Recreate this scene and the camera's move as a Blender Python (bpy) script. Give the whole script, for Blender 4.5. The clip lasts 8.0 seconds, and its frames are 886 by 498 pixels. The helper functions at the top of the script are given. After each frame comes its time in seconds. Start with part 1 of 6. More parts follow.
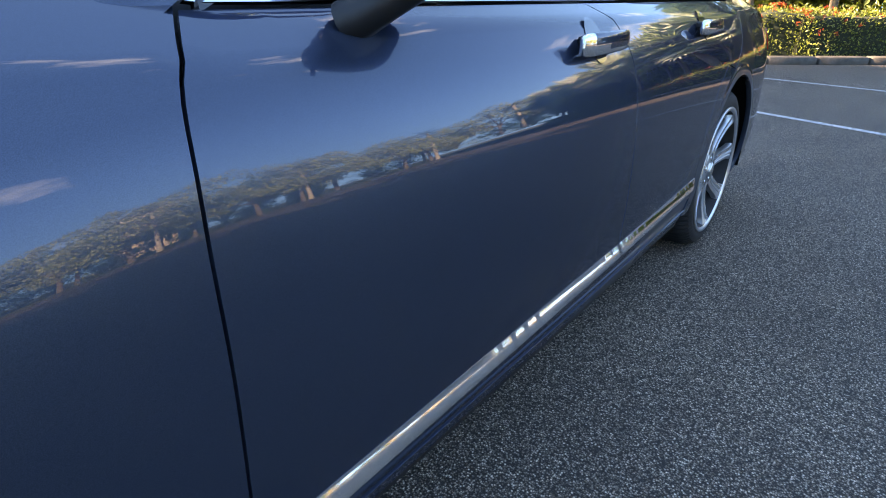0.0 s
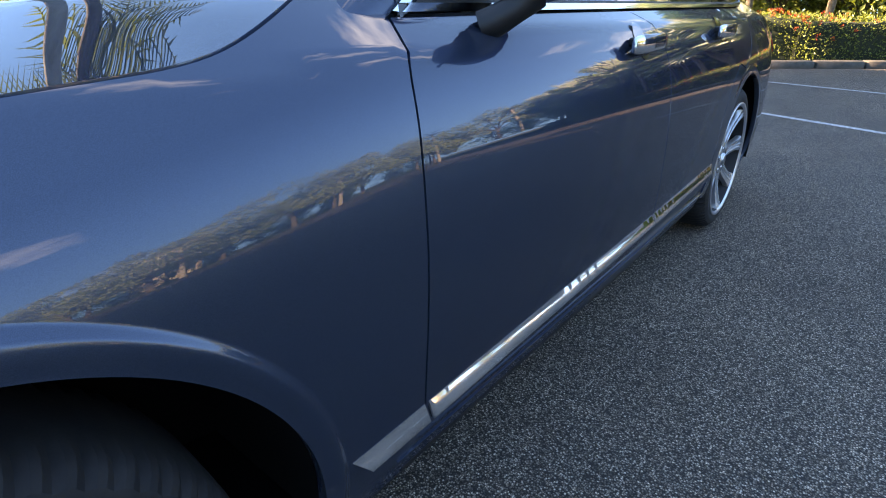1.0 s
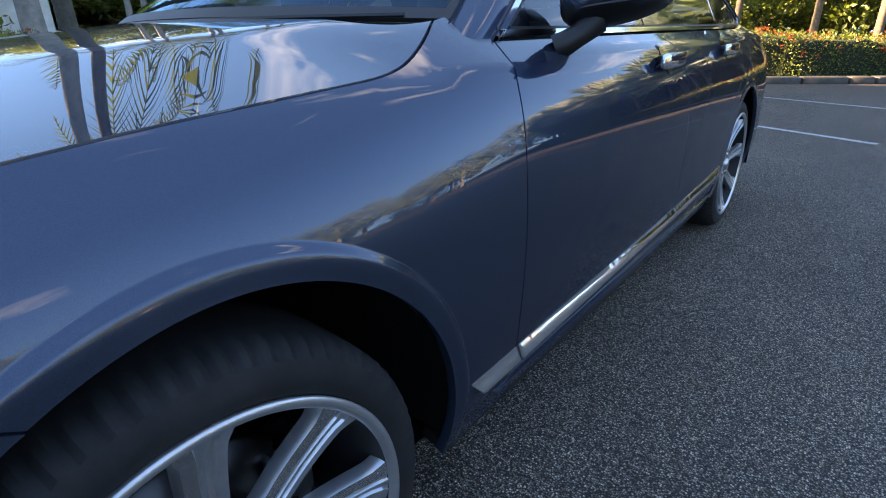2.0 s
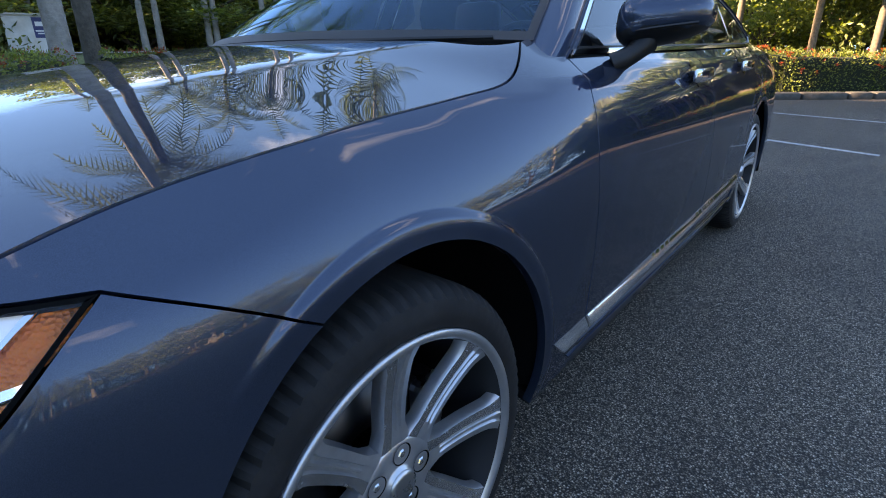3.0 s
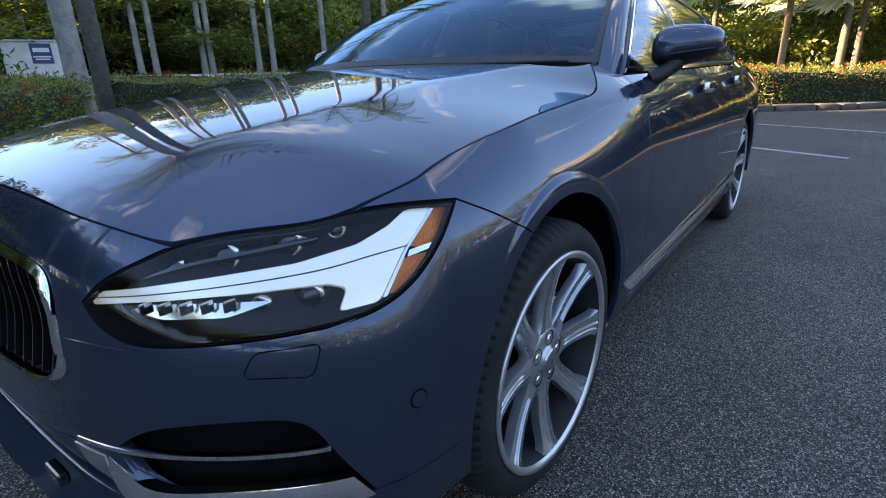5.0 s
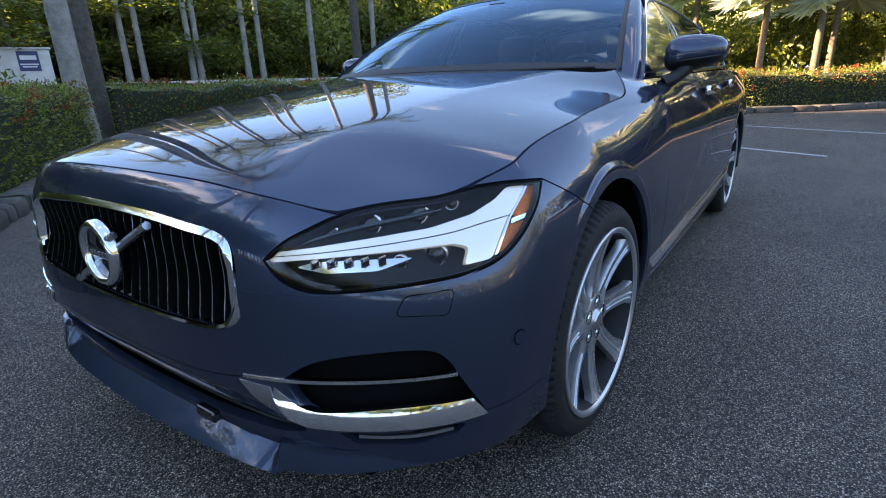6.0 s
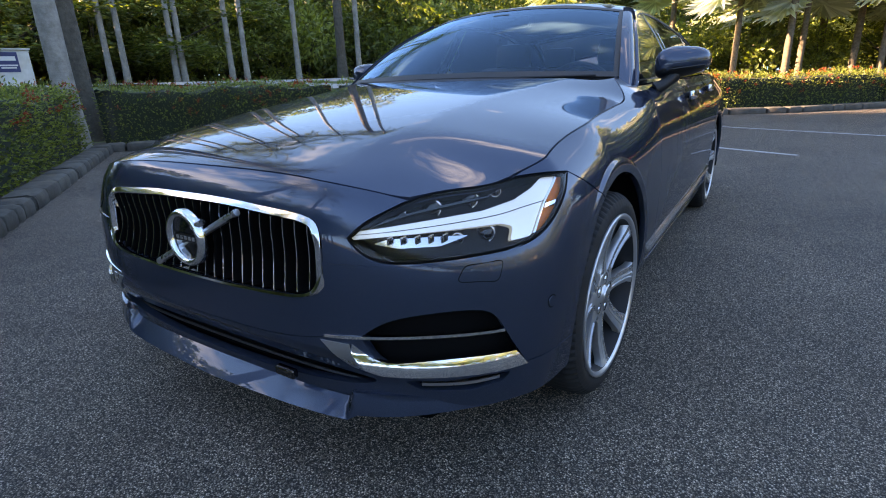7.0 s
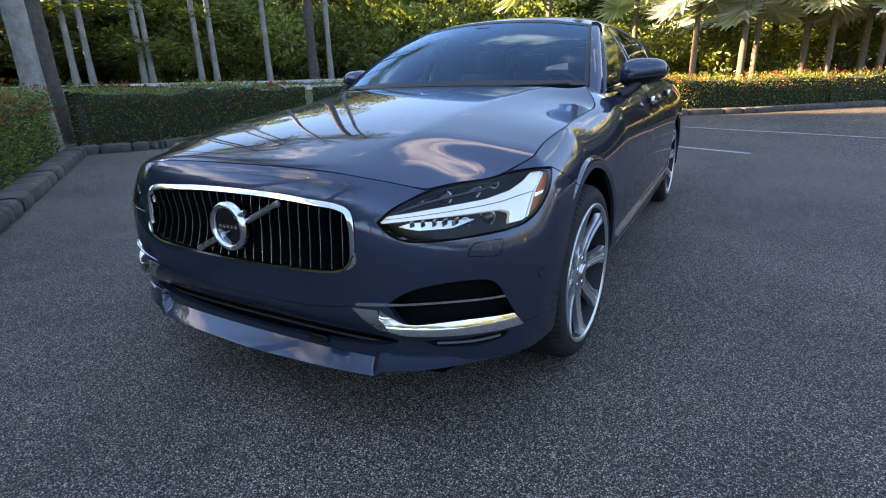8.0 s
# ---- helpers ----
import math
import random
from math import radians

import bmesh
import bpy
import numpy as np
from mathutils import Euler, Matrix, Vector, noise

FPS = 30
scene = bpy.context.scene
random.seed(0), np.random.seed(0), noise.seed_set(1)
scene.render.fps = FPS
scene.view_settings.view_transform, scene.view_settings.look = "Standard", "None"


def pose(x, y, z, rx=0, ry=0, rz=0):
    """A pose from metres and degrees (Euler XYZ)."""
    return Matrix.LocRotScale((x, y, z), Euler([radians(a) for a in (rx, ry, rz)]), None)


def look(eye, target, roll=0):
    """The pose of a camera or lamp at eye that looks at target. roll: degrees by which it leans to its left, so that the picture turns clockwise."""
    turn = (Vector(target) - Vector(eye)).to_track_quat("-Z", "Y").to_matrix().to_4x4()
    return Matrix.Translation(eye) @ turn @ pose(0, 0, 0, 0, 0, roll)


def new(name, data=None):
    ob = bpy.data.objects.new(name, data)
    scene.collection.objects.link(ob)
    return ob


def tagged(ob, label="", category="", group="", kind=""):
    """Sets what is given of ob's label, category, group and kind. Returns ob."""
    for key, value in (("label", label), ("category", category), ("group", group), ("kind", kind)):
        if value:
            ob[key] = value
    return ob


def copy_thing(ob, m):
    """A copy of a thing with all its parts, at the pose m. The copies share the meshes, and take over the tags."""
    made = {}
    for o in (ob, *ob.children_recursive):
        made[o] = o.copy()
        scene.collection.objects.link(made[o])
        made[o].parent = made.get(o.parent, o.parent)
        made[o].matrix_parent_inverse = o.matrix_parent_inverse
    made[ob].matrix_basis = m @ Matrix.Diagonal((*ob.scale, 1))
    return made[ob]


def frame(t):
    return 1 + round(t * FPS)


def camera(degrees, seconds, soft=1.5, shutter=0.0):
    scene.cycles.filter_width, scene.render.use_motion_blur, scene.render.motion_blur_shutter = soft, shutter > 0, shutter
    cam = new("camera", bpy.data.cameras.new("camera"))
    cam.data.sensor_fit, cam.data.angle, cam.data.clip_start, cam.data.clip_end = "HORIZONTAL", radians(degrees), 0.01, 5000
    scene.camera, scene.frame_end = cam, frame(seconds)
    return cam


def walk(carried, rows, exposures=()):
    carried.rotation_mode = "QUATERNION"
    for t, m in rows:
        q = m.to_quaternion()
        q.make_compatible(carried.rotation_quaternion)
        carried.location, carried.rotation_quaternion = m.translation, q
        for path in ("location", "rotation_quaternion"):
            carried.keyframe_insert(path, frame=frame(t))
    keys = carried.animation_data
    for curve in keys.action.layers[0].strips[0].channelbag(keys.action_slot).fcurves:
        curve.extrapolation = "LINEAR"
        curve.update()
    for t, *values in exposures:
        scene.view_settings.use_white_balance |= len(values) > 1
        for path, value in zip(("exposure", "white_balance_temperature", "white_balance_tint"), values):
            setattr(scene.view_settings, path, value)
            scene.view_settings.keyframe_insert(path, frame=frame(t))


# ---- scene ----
cam = camera(81.2, 8.0, soft=1.05)
PATH = [
    (0, (1.412, 0.478, 0.985), (0.25, 1.879, 0.153), -0.5),
    (0.5, (1.434, 0.3, 0.978), (0.269, 1.701, 0.155), -0.3),
    (1, (1.431, 0.137, 0.987), (0.268, 1.546, 0.174), -0.6),
    (1.5, (1.434, -0.019, 0.995), (0.279, 1.41, 0.205), -0.7),
    (3, (1.403, -0.471, 1.0), (0.231, 0.991, 0.3), -0.9),
    (3.5, (1.397, -0.589, 1.005), (0.233, 0.883, 0.313), -0.7),
    (4, (1.408, -0.754, 0.998), (0.24, 0.725, 0.327), -1.1),
    (5.5, (1.377, -1.189, 1.011), (0.264, 0.35, 0.386), -1.9),
    (6, (1.349, -1.354, 1.014), (0.258, 0.203, 0.392), -2.0),
    (6.5, (1.336, -1.486, 1.031), (0.27, 0.086, 0.405), -2.0),
    (7, (1.345, -1.631, 1.04), (0.314, -0.034, 0.42), -1.9),
    (7.5, (1.368, -1.775, 1.05), (0.377, -0.153, 0.427), -1.9),
    (8, (1.394, -1.923, 1.077), (0.458, -0.268, 0.455), -1.8),
]
walk(cam, [(t, look(eye, target, roll)) for t, eye, target, roll in PATH], [(0, 4.18, 11700, 26), (3, 3.62, 11600, 27), (8, 3.84, 13000, 30)])

# ---- light ----
SUN_AZ, SUN_EL = -118.0, 15.5          # degrees: azimuth from +y towards +x, height over the horizon
world = bpy.data.worlds.new("sky")
scene.world = world
world.use_nodes = True
wt = world.node_tree
for n in list(wt.nodes):
    wt.nodes.remove(n)
w_out = wt.nodes.new("ShaderNodeOutputWorld")
w_bg = wt.nodes.new("ShaderNodeBackground")
w_sky = wt.nodes.new("ShaderNodeTexSky")
w_sky.sky_type, w_sky.sun_disc = "NISHITA", False
w_sky.sun_elevation, w_sky.sun_rotation = radians(SUN_EL), radians(SUN_AZ)
w_sky.altitude, w_sky.air_density, w_sky.dust_density, w_sky.ozone_density = 300, 1.0, 0.0, 2.4
w_co = wt.nodes.new("ShaderNodeTexCoord")
w_map = wt.nodes.new("ShaderNodeMapping")
w_map.inputs["Scale"].default_value = (1.0, 1.0, 2.6)
w_n = wt.nodes.new("ShaderNodeTexNoise")
w_n.inputs["Scale"].default_value, w_n.inputs["Detail"].default_value, w_n.inputs["Roughness"].default_value = 2.3, 7.0, 0.55
w_r = wt.nodes.new("ShaderNodeValToRGB")
w_r.color_ramp.elements[0].position, w_r.color_ramp.elements[1].position = 0.595, 0.76
w_mul = wt.nodes.new("ShaderNodeMath")
w_mul.operation = "MULTIPLY"
w_mul.inputs[1].default_value = 0.7
w_mix = wt.nodes.new("ShaderNodeMix")
w_mix.data_type = "RGBA"
w_sat = wt.nodes.new("ShaderNodeHueSaturation")
w_sat.inputs["Saturation"].default_value = 1.15
w_sat.inputs["Value"].default_value = 0.8
w_up = wt.nodes.new("ShaderNodeVectorMath")      # clear air: the pale haze stays below the tree line
w_up.operation = "ADD"
w_up.inputs[1].default_value = (0.0, 0.0, 0.34)
wt.links.new(w_co.outputs["Generated"], w_up.inputs[0])
wt.links.new(w_up.outputs["Vector"], w_sky.inputs["Vector"])
wt.links.new(w_sky.outputs["Color"], w_sat.inputs["Color"])
w_mix.inputs["B"].default_value = (3.7, 4.4, 5.2, 1)
wt.links.new(w_co.outputs["Generated"], w_map.inputs["Vector"])
wt.links.new(w_map.outputs["Vector"], w_n.inputs["Vector"])
w_sep = wt.nodes.new("ShaderNodeSeparateXYZ")
w_side = wt.nodes.new("ShaderNodeMath")
w_side.operation = "MULTIPLY_ADD"              # the clouds thicken towards the sun's side
w_side.inputs[1].default_value = -0.02
wt.links.new(w_co.outputs["Generated"], w_sep.inputs["Vector"])
wt.links.new(w_sep.outputs["X"], w_side.inputs[0])
wt.links.new(w_n.outputs["Fac"], w_side.inputs[2])
wt.links.new(w_side.outputs[0], w_r.inputs["Fac"])
wt.links.new(w_r.outputs["Color"], w_mul.inputs[0])
wt.links.new(w_mul.outputs[0], w_mix.inputs["Factor"])
w_blue = wt.nodes.new("ShaderNodeMix")
w_blue.data_type, w_blue.blend_type = "RGBA", "MULTIPLY"
w_blue.inputs["Factor"].default_value = 1.0
w_blue.inputs["B"].default_value = (0.74, 0.91, 1.04, 1)      # deep clear blue between the clouds
wt.links.new(w_sat.outputs["Color"], w_blue.inputs["A"])
wt.links.new(w_blue.outputs["Result"], w_mix.inputs["A"])
wt.links.new(w_mix.outputs["Result"], w_bg.inputs["Color"])
wt.links.new(w_bg.outputs["Background"], w_out.inputs["Surface"])
w_bg.inputs["Strength"].default_value = 0.15

sun = new("sun", bpy.data.lights.new("sun", "SUN"))
sun.data.energy, sun.data.angle, sun.data.color = 3.4, radians(0.53), (1.0, 0.95, 0.86)
SUN_DIR = Vector((math.sin(radians(SUN_AZ)) * math.cos(radians(SUN_EL)), math.cos(radians(SUN_AZ)) * math.cos(radians(SUN_EL)), math.sin(radians(SUN_EL))))
sun.matrix_world = look(SUN_DIR * 60, (0, 0, 0))


# ---- materials ----
class Mat:
    """A node material with a Principled shader, and short ways to add noise to it."""

    def __init__(self, name, color=(0.5, 0.5, 0.5), rough=0.5, metal=0.0, **more):
        self.m = bpy.data.materials.new(name)
        self.m.use_nodes = True
        self.t = self.m.node_tree
        self.p = self.t.nodes["Principled BSDF"]
        self.set("Base Color", (*color, 1))
        self.set("Roughness", rough)
        self.set("Metallic", metal)
        for k, v in more.items():
            self.set(k.replace("_", " "), v)

    def set(self, k, v):
        self.p.inputs[k].default_value = v

    def node(self, kind, **ins):
        n = self.t.nodes.new("ShaderNode" + kind)
        for k, v in ins.items():
            n.inputs[k.replace("_", " ")].default_value = v
        return n

    def link(self, a, b):
        self.t.links.new(a, b)

    def co(self, which="Object", scale=(1, 1, 1)):
        c, m = self.node("TexCoord"), self.node("Mapping")
        m.inputs["Scale"].default_value = scale
        self.link(c.outputs[which], m.inputs["Vector"])
        return m.outputs["Vector"]

    def noise(self, scale, detail=4.0, rough=0.55, co=None):
        n = self.node("TexNoise", Scale=scale, Detail=detail, Roughness=rough)
        self.link(co or self.co(), n.inputs["Vector"])
        return n.outputs["Fac"]

    def ramp(self, fac, *stops):
        r = self.node("ValToRGB")
        e = r.color_ramp.elements
        while len(e) < len(stops):
            e.new(0.5)
        for el, (pos, col) in zip(e, stops):
            el.position = pos
            el.color = (*col, 1) if len(col) == 3 else col
        self.link(fac, r.inputs["Fac"])
        return r.outputs["Color"]

    def mix(self, fac, a, b, mode="MIX"):
        n = self.node("Mix")
        n.data_type, n.blend_type = "RGBA", mode
        for sock, v in (("Factor", fac), ("A", a), ("B", b)):
            if isinstance(v, (int, float)):
                n.inputs[sock].default_value = v
            elif isinstance(v, tuple):
                n.inputs[sock].default_value = (*v, 1)
            else:
                self.link(v, n.inputs[sock])
        return n.outputs["Result"]

    def bump(self, height, dist, strength=1.0, into="Normal"):
        b = self.node("Bump", Distance=dist, Strength=strength)
        self.link(height, b.inputs["Height"])
        self.link(b.outputs["Normal"], self.p.inputs[into])
        return b

    def to(self, sock, k):
        self.link(sock, self.p.inputs[k])


def g(v):
    return (v, v, v)


# metallic blue paint under clear coat, with fine flakes and a little orange peel
M_PAINT = Mat("blue_metallic_paint", (0.036, 0.056, 0.095), 0.3, 0.7, Coat_Weight=1.0, Coat_Roughness=0.005, Coat_IOR=1.5)
fl = M_PAINT.noise(1400, 1.0)
M_PAINT.to(M_PAINT.mix(M_PAINT.ramp(fl, (0.35, g(0)), (0.7, g(1))), (0.019, 0.039, 0.068), (0.034, 0.062, 0.102)), "Base Color")
M_PAINT.to(M_PAINT.ramp(M_PAINT.noise(5, 5), (0.3, g(0.30)), (0.75, g(0.35))), "Roughness")
M_PAINT.set("Specular Tint", (0.08, 0.12, 0.20, 1))
M_PAINT.set("Specular IOR Level", 0.05)
M_PAINT.to(M_PAINT.ramp(M_PAINT.noise(3, 7, 0.7), (0.35, g(0.0)), (0.8, g(0.012))), "Coat Roughness")
M_CHROME = Mat("chrome", (0.78, 0.79, 0.8), 0.05, 1.0)
M_CHROME.to(M_CHROME.ramp(M_CHROME.noise(14, 5), (0.3, g(0.03)), (0.8, g(0.12))), "Roughness")
M_SATIN = Mat("satin_silver", (0.55, 0.56, 0.57), 0.3, 1.0)
M_SATIN.to(M_SATIN.ramp(M_SATIN.noise(22, 5), (0.3, g(0.24)), (0.8, g(0.38))), "Roughness")
M_ALLOY = Mat("painted_alloy", (0.50, 0.51, 0.53), 0.33, 0.85, Coat_Weight=0.5, Coat_Roughness=0.08)
M_ALLOY.to(M_ALLOY.mix(M_ALLOY.ramp(M_ALLOY.noise(30, 6, 0.7), (0.35, g(0)), (0.75, g(1))), (0.46, 0.47, 0.49), (0.56, 0.57, 0.58)), "Base Color")
M_TURNED = Mat("machined_alloy", (0.72, 0.74, 0.77), 0.2, 1.0)
M_TURNED.to(M_TURNED.ramp(M_TURNED.noise(60, 3), (0.3, g(0.14)), (0.8, g(0.3))), "Roughness")
M_BLACK = Mat("black_plastic", (0.004, 0.004, 0.0045), 0.5)
M_BLACK.bump(M_BLACK.noise(500, 2), 0.0004, 0.4)
M_GLOSS = Mat("gloss_black", (0.003, 0.003, 0.0035), 0.06, Coat_Weight=0.6)
# near-black for liners and gaps; also holds the deep shade inside openings
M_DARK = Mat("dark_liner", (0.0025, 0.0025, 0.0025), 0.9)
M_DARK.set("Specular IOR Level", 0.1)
M_RUBBER = Mat("tyre_rubber", (0.012, 0.017, 0.018), 0.72)
M_RUBBER.to(M_RUBBER.mix(M_RUBBER.ramp(M_RUBBER.noise(9, 7, 0.7), (0.45, g(0)), (0.75, g(1))), (0.009, 0.009, 0.0092), (0.02, 0.0195, 0.019)), "Base Color")
M_RUBBER.set("Specular IOR Level", 0.3)
M_RUBBER.bump(M_RUBBER.noise(160, 4), 0.0008, 0.5)
M_SEAL = Mat("rubber_seal", (0.006, 0.006, 0.006), 0.5)
M_LIGHT = Mat("lit_light_guide", (0.62, 0.70, 0.75), 0.27, 0.6, Coat_Weight=0.8)
M_LIGHT.set("Emission Color", (0.62, 0.93, 1.0, 1))
M_LIGHT.set("Emission Strength", 0.02)
M_AMBER = Mat("amber_reflector", (0.86, 0.13, 0.003), 0.28, 0.6, Coat_Weight=0.3, Coat_Roughness=0.03)
w = M_AMBER.node("TexVoronoi", Scale=240.0)
M_AMBER.link(M_AMBER.co(), w.inputs["Vector"])
M_AMBER.bump(w.outputs["Distance"], 0.002, 0.7)
M_REFLECTOR = Mat("lamp_reflector", (0.7, 0.7, 0.72), 0.12, 1.0)
M_HOUSING = Mat("lamp_housing", (0.002, 0.002, 0.0023), 0.5)
M_HOUSING.set("Specular IOR Level", 0.2)
M_LEATHER = Mat("beige_leather", (0.33, 0.27, 0.2), 0.5)
M_LEATHER.bump(M_LEATHER.noise(220, 4), 0.0006, 0.5)
M_TRIMDARK = Mat("charcoal_cabin_trim", (0.011, 0.011, 0.013), 0.6)
M_TRIMDARK.bump(M_TRIMDARK.noise(300, 3), 0.0005, 0.5)
M_RED = Mat("red_tail_lens", (0.3, 0.01, 0.01), 0.1, Coat_Weight=1.0)
# near-black instead of alloy: the shade behind the spokes is in the colour
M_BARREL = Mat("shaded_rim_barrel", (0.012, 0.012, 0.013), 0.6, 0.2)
M_PATH = Mat("pale_concrete_path", (0.34, 0.33, 0.3), 0.85)
M_PATH.to(M_PATH.mix(M_PATH.ramp(M_PATH.noise(1.3, 8, 0.7), (0.35, g(0)), (0.7, g(1))), (0.24, 0.23, 0.21), (0.38, 0.37, 0.34)), "Base Color")
M_DISC = Mat("cast_brake_disc", (0.07, 0.07, 0.073), 0.4, 1.0)


def glass(name, tint, ior=1.45, rough=0.0, sheen=(1.0, 1.0, 1.0)):
    """A thin pane: what is behind shows tinted, with a mirror sheen by Fresnel."""
    m = bpy.data.materials.new(name)
    m.use_nodes = True
    t = m.node_tree
    for n in list(t.nodes):
        t.nodes.remove(n)
    o, mx, tr, gl, fr = (t.nodes.new("ShaderNode" + k) for k in ("OutputMaterial", "MixShader", "BsdfTransparent", "BsdfGlossy", "Fresnel"))
    tr.inputs["Color"].default_value = (*tint, 1)
    gl.inputs["Roughness"].default_value = rough
    gl.inputs["Color"].default_value = (*sheen, 1)
    fr.inputs["IOR"].default_value = ior
    t.links.new(fr.outputs[0], mx.inputs[0])
    t.links.new(tr.outputs[0], mx.inputs[1])
    t.links.new(gl.outputs[0], mx.inputs[2])
    t.links.new(mx.outputs[0], o.inputs["Surface"])
    return m


M_SCREEN = glass("windscreen_glass", (0.78, 0.90, 0.94), 1.55, 0.0, (0.36, 0.70, 0.90))      # blue put into the mirror sheen stands for a deeper blue sky
M_WINDOW = glass("side_window_glass", (0.84, 0.88, 0.87), 1.75)
M_LENS = glass("clear_lamp_cover", (0.93, 0.94, 0.95), 1.33)

# asphalt: pale and dark stones bedded in tar, worn in patches
M_ASPHALT = Mat("asphalt", (0.06, 0.06, 0.062), 0.82)
co = M_ASPHALT.co()
vor = M_ASPHALT.node("TexVoronoi", Scale=205.0, Randomness=1.0)
M_ASPHALT.link(co, vor.inputs["Vector"])
sep = M_ASPHALT.node("SeparateColor")
M_ASPHALT.link(vor.outputs["Color"], sep.inputs["Color"])
stone = M_ASPHALT.ramp(sep.outputs[0], (0.0, (0.085, 0.064, 0.050)), (0.5, (0.21, 0.162, 0.128)), (0.85, (0.45, 0.352, 0.28)), (1.0, (0.86, 0.69, 0.56)))
pit = M_ASPHALT.ramp(vor.outputs["Distance"], (0.30, g(1)), (0.62, g(0.08)))
base = M_ASPHALT.mix(1.0, stone, pit, "MULTIPLY")
wear = M_ASPHALT.ramp(M_ASPHALT.noise(0.55, 6, 0.62, co), (0.32, g(0.85)), (0.72, g(1.4)))
base = M_ASPHALT.mix(1.0, base, wear, "MULTIPLY")
stain = M_ASPHALT.ramp(M_ASPHALT.noise(2.3, 6, 0.7, co), (0.3, (0.86, 0.85, 0.84)), (0.6, (1.05, 1.04, 1.02)))
base = M_ASPHALT.mix(1.0, base, stain, "MULTIPLY")
M_ASPHALT.to(base, "Base Color")
M_ASPHALT.bump(pit, 0.005, 1.0)
M_LINE = Mat("worn_white_road_paint", (0.6, 0.6, 0.58), 0.7)
M_LINE.to(M_LINE.mix(M_LINE.ramp(M_LINE.noise(30, 6, 0.75), (0.4, g(0)), (0.6, g(1))), (0.16, 0.16, 0.16), (0.62, 0.62, 0.6)), "Base Color")
M_CURB = Mat("weathered_concrete", (0.25, 0.24, 0.22), 0.85)
M_CURB.to(M_CURB.mix(M_CURB.ramp(M_CURB.noise(4, 8, 0.7), (0.35, g(0)), (0.7, g(1))), (0.045, 0.040, 0.033), (0.115, 0.103, 0.085)), "Base Color")
M_CURB.bump(M_CURB.noise(60, 6), 0.006, 0.7)
M_SOIL = Mat("mulch_and_soil", (0.06, 0.045, 0.03), 0.95)
M_SOIL.bump(M_SOIL.noise(25, 6), 0.03, 0.8)
M_GRASS = Mat("lawn_grass", (0.07, 0.12, 0.03), 0.9)
M_GRASS.to(M_GRASS.mix(M_GRASS.ramp(M_GRASS.noise(1.5, 8, 0.7), (0.3, g(0)), (0.7, g(1))), (0.045, 0.075, 0.02), (0.11, 0.14, 0.045)), "Base Color")
M_GRASS.bump(M_GRASS.noise(70, 5), 0.03, 0.8)


def leaf(name, dark, light, gloss=0.45):
    """Leaves that differ one from another and let light through."""
    m = Mat(name, dark, gloss)
    geo = m.node("NewGeometry")
    c = m.ramp(geo.outputs["Random Per Island"], (0.0, dark), (0.55, tuple((a + b) / 2 for a, b in zip(dark, light))), (1.0, light))
    m.to(c, "Base Color")
    tl = m.node("BsdfTranslucent")
    m.link(m.mix(1.0, c, (1.5, 1.6, 0.6), "MULTIPLY"), tl.inputs["Color"])
    mx = m.node("MixShader", Fac=0.33)
    m.link(m.p.outputs[0], mx.inputs[1])
    m.link(tl.outputs[0], mx.inputs[2])
    m.link(mx.outputs[0], m.t.nodes["Material Output"].inputs["Surface"])
    return m


M_HEDGE = leaf("hedge_leaf", (0.04, 0.062, 0.014), (0.24, 0.27, 0.055), 0.4)
M_TREE = leaf("tree_leaf", (0.04, 0.062, 0.014), (0.17, 0.20, 0.045))
M_TREE2 = leaf("pale_tree_leaf", (0.07, 0.10, 0.02), (0.27, 0.30, 0.07))
# lighter than the other leaves: distant haze and sunlight put into the colour
M_VERGE = leaf("pale_verge_leaf", (0.10, 0.13, 0.06), (0.33, 0.38, 0.19))
M_PALM = leaf("palm_frond", (0.035, 0.055, 0.016), (0.15, 0.17, 0.05))
M_FANPALM = leaf("silver_fan_frond", (0.28, 0.32, 0.28), (0.56, 0.60, 0.54))
M_FLOWER = leaf("red_flower", (0.22, 0.02, 0.01), (0.42, 0.07, 0.02), 0.5)
M_BARK = Mat("grey_palm_bark", (0.24, 0.22, 0.19), 0.9)
bc = M_BARK.co("Object", (1, 1, 1))
M_BARK.to(M_BARK.mix(M_BARK.ramp(M_BARK.noise(5, 8, 0.7, bc), (0.3, g(0)), (0.72, g(1))), (0.15, 0.135, 0.11), (0.36, 0.33, 0.29)), "Base Color")
M_BARK.bump(M_BARK.noise(22, 6, 0.6, M_BARK.co("Object", (1, 1, 3))), 0.02, 0.7)
M_BARKTAN = Mat("tan_palm_bark", (0.15, 0.115, 0.08), 0.95)
M_BARKTAN.to(M_BARKTAN.mix(M_BARKTAN.ramp(M_BARKTAN.noise(14, 6, 0.7), (0.35, g(0)), (0.7, g(1))), (0.09, 0.07, 0.05), (0.2, 0.155, 0.11)), "Base Color")
M_BARKDARK = Mat("dark_tree_bark", (0.08, 0.065, 0.05), 0.95)
M_BARKDARK.to(M_BARKDARK.mix(M_BARKDARK.ramp(M_BARKDARK.noise(7, 8, 0.7), (0.3, g(0)), (0.72, g(1))), (0.045, 0.036, 0.028), (0.13, 0.11, 0.085)), "Base Color")
M_BARKDARK.bump(M_BARKDARK.noise(18, 6), 0.03, 0.8)
M_BOX = Mat("white_painted_metal", (0.62, 0.61, 0.57), 0.5)
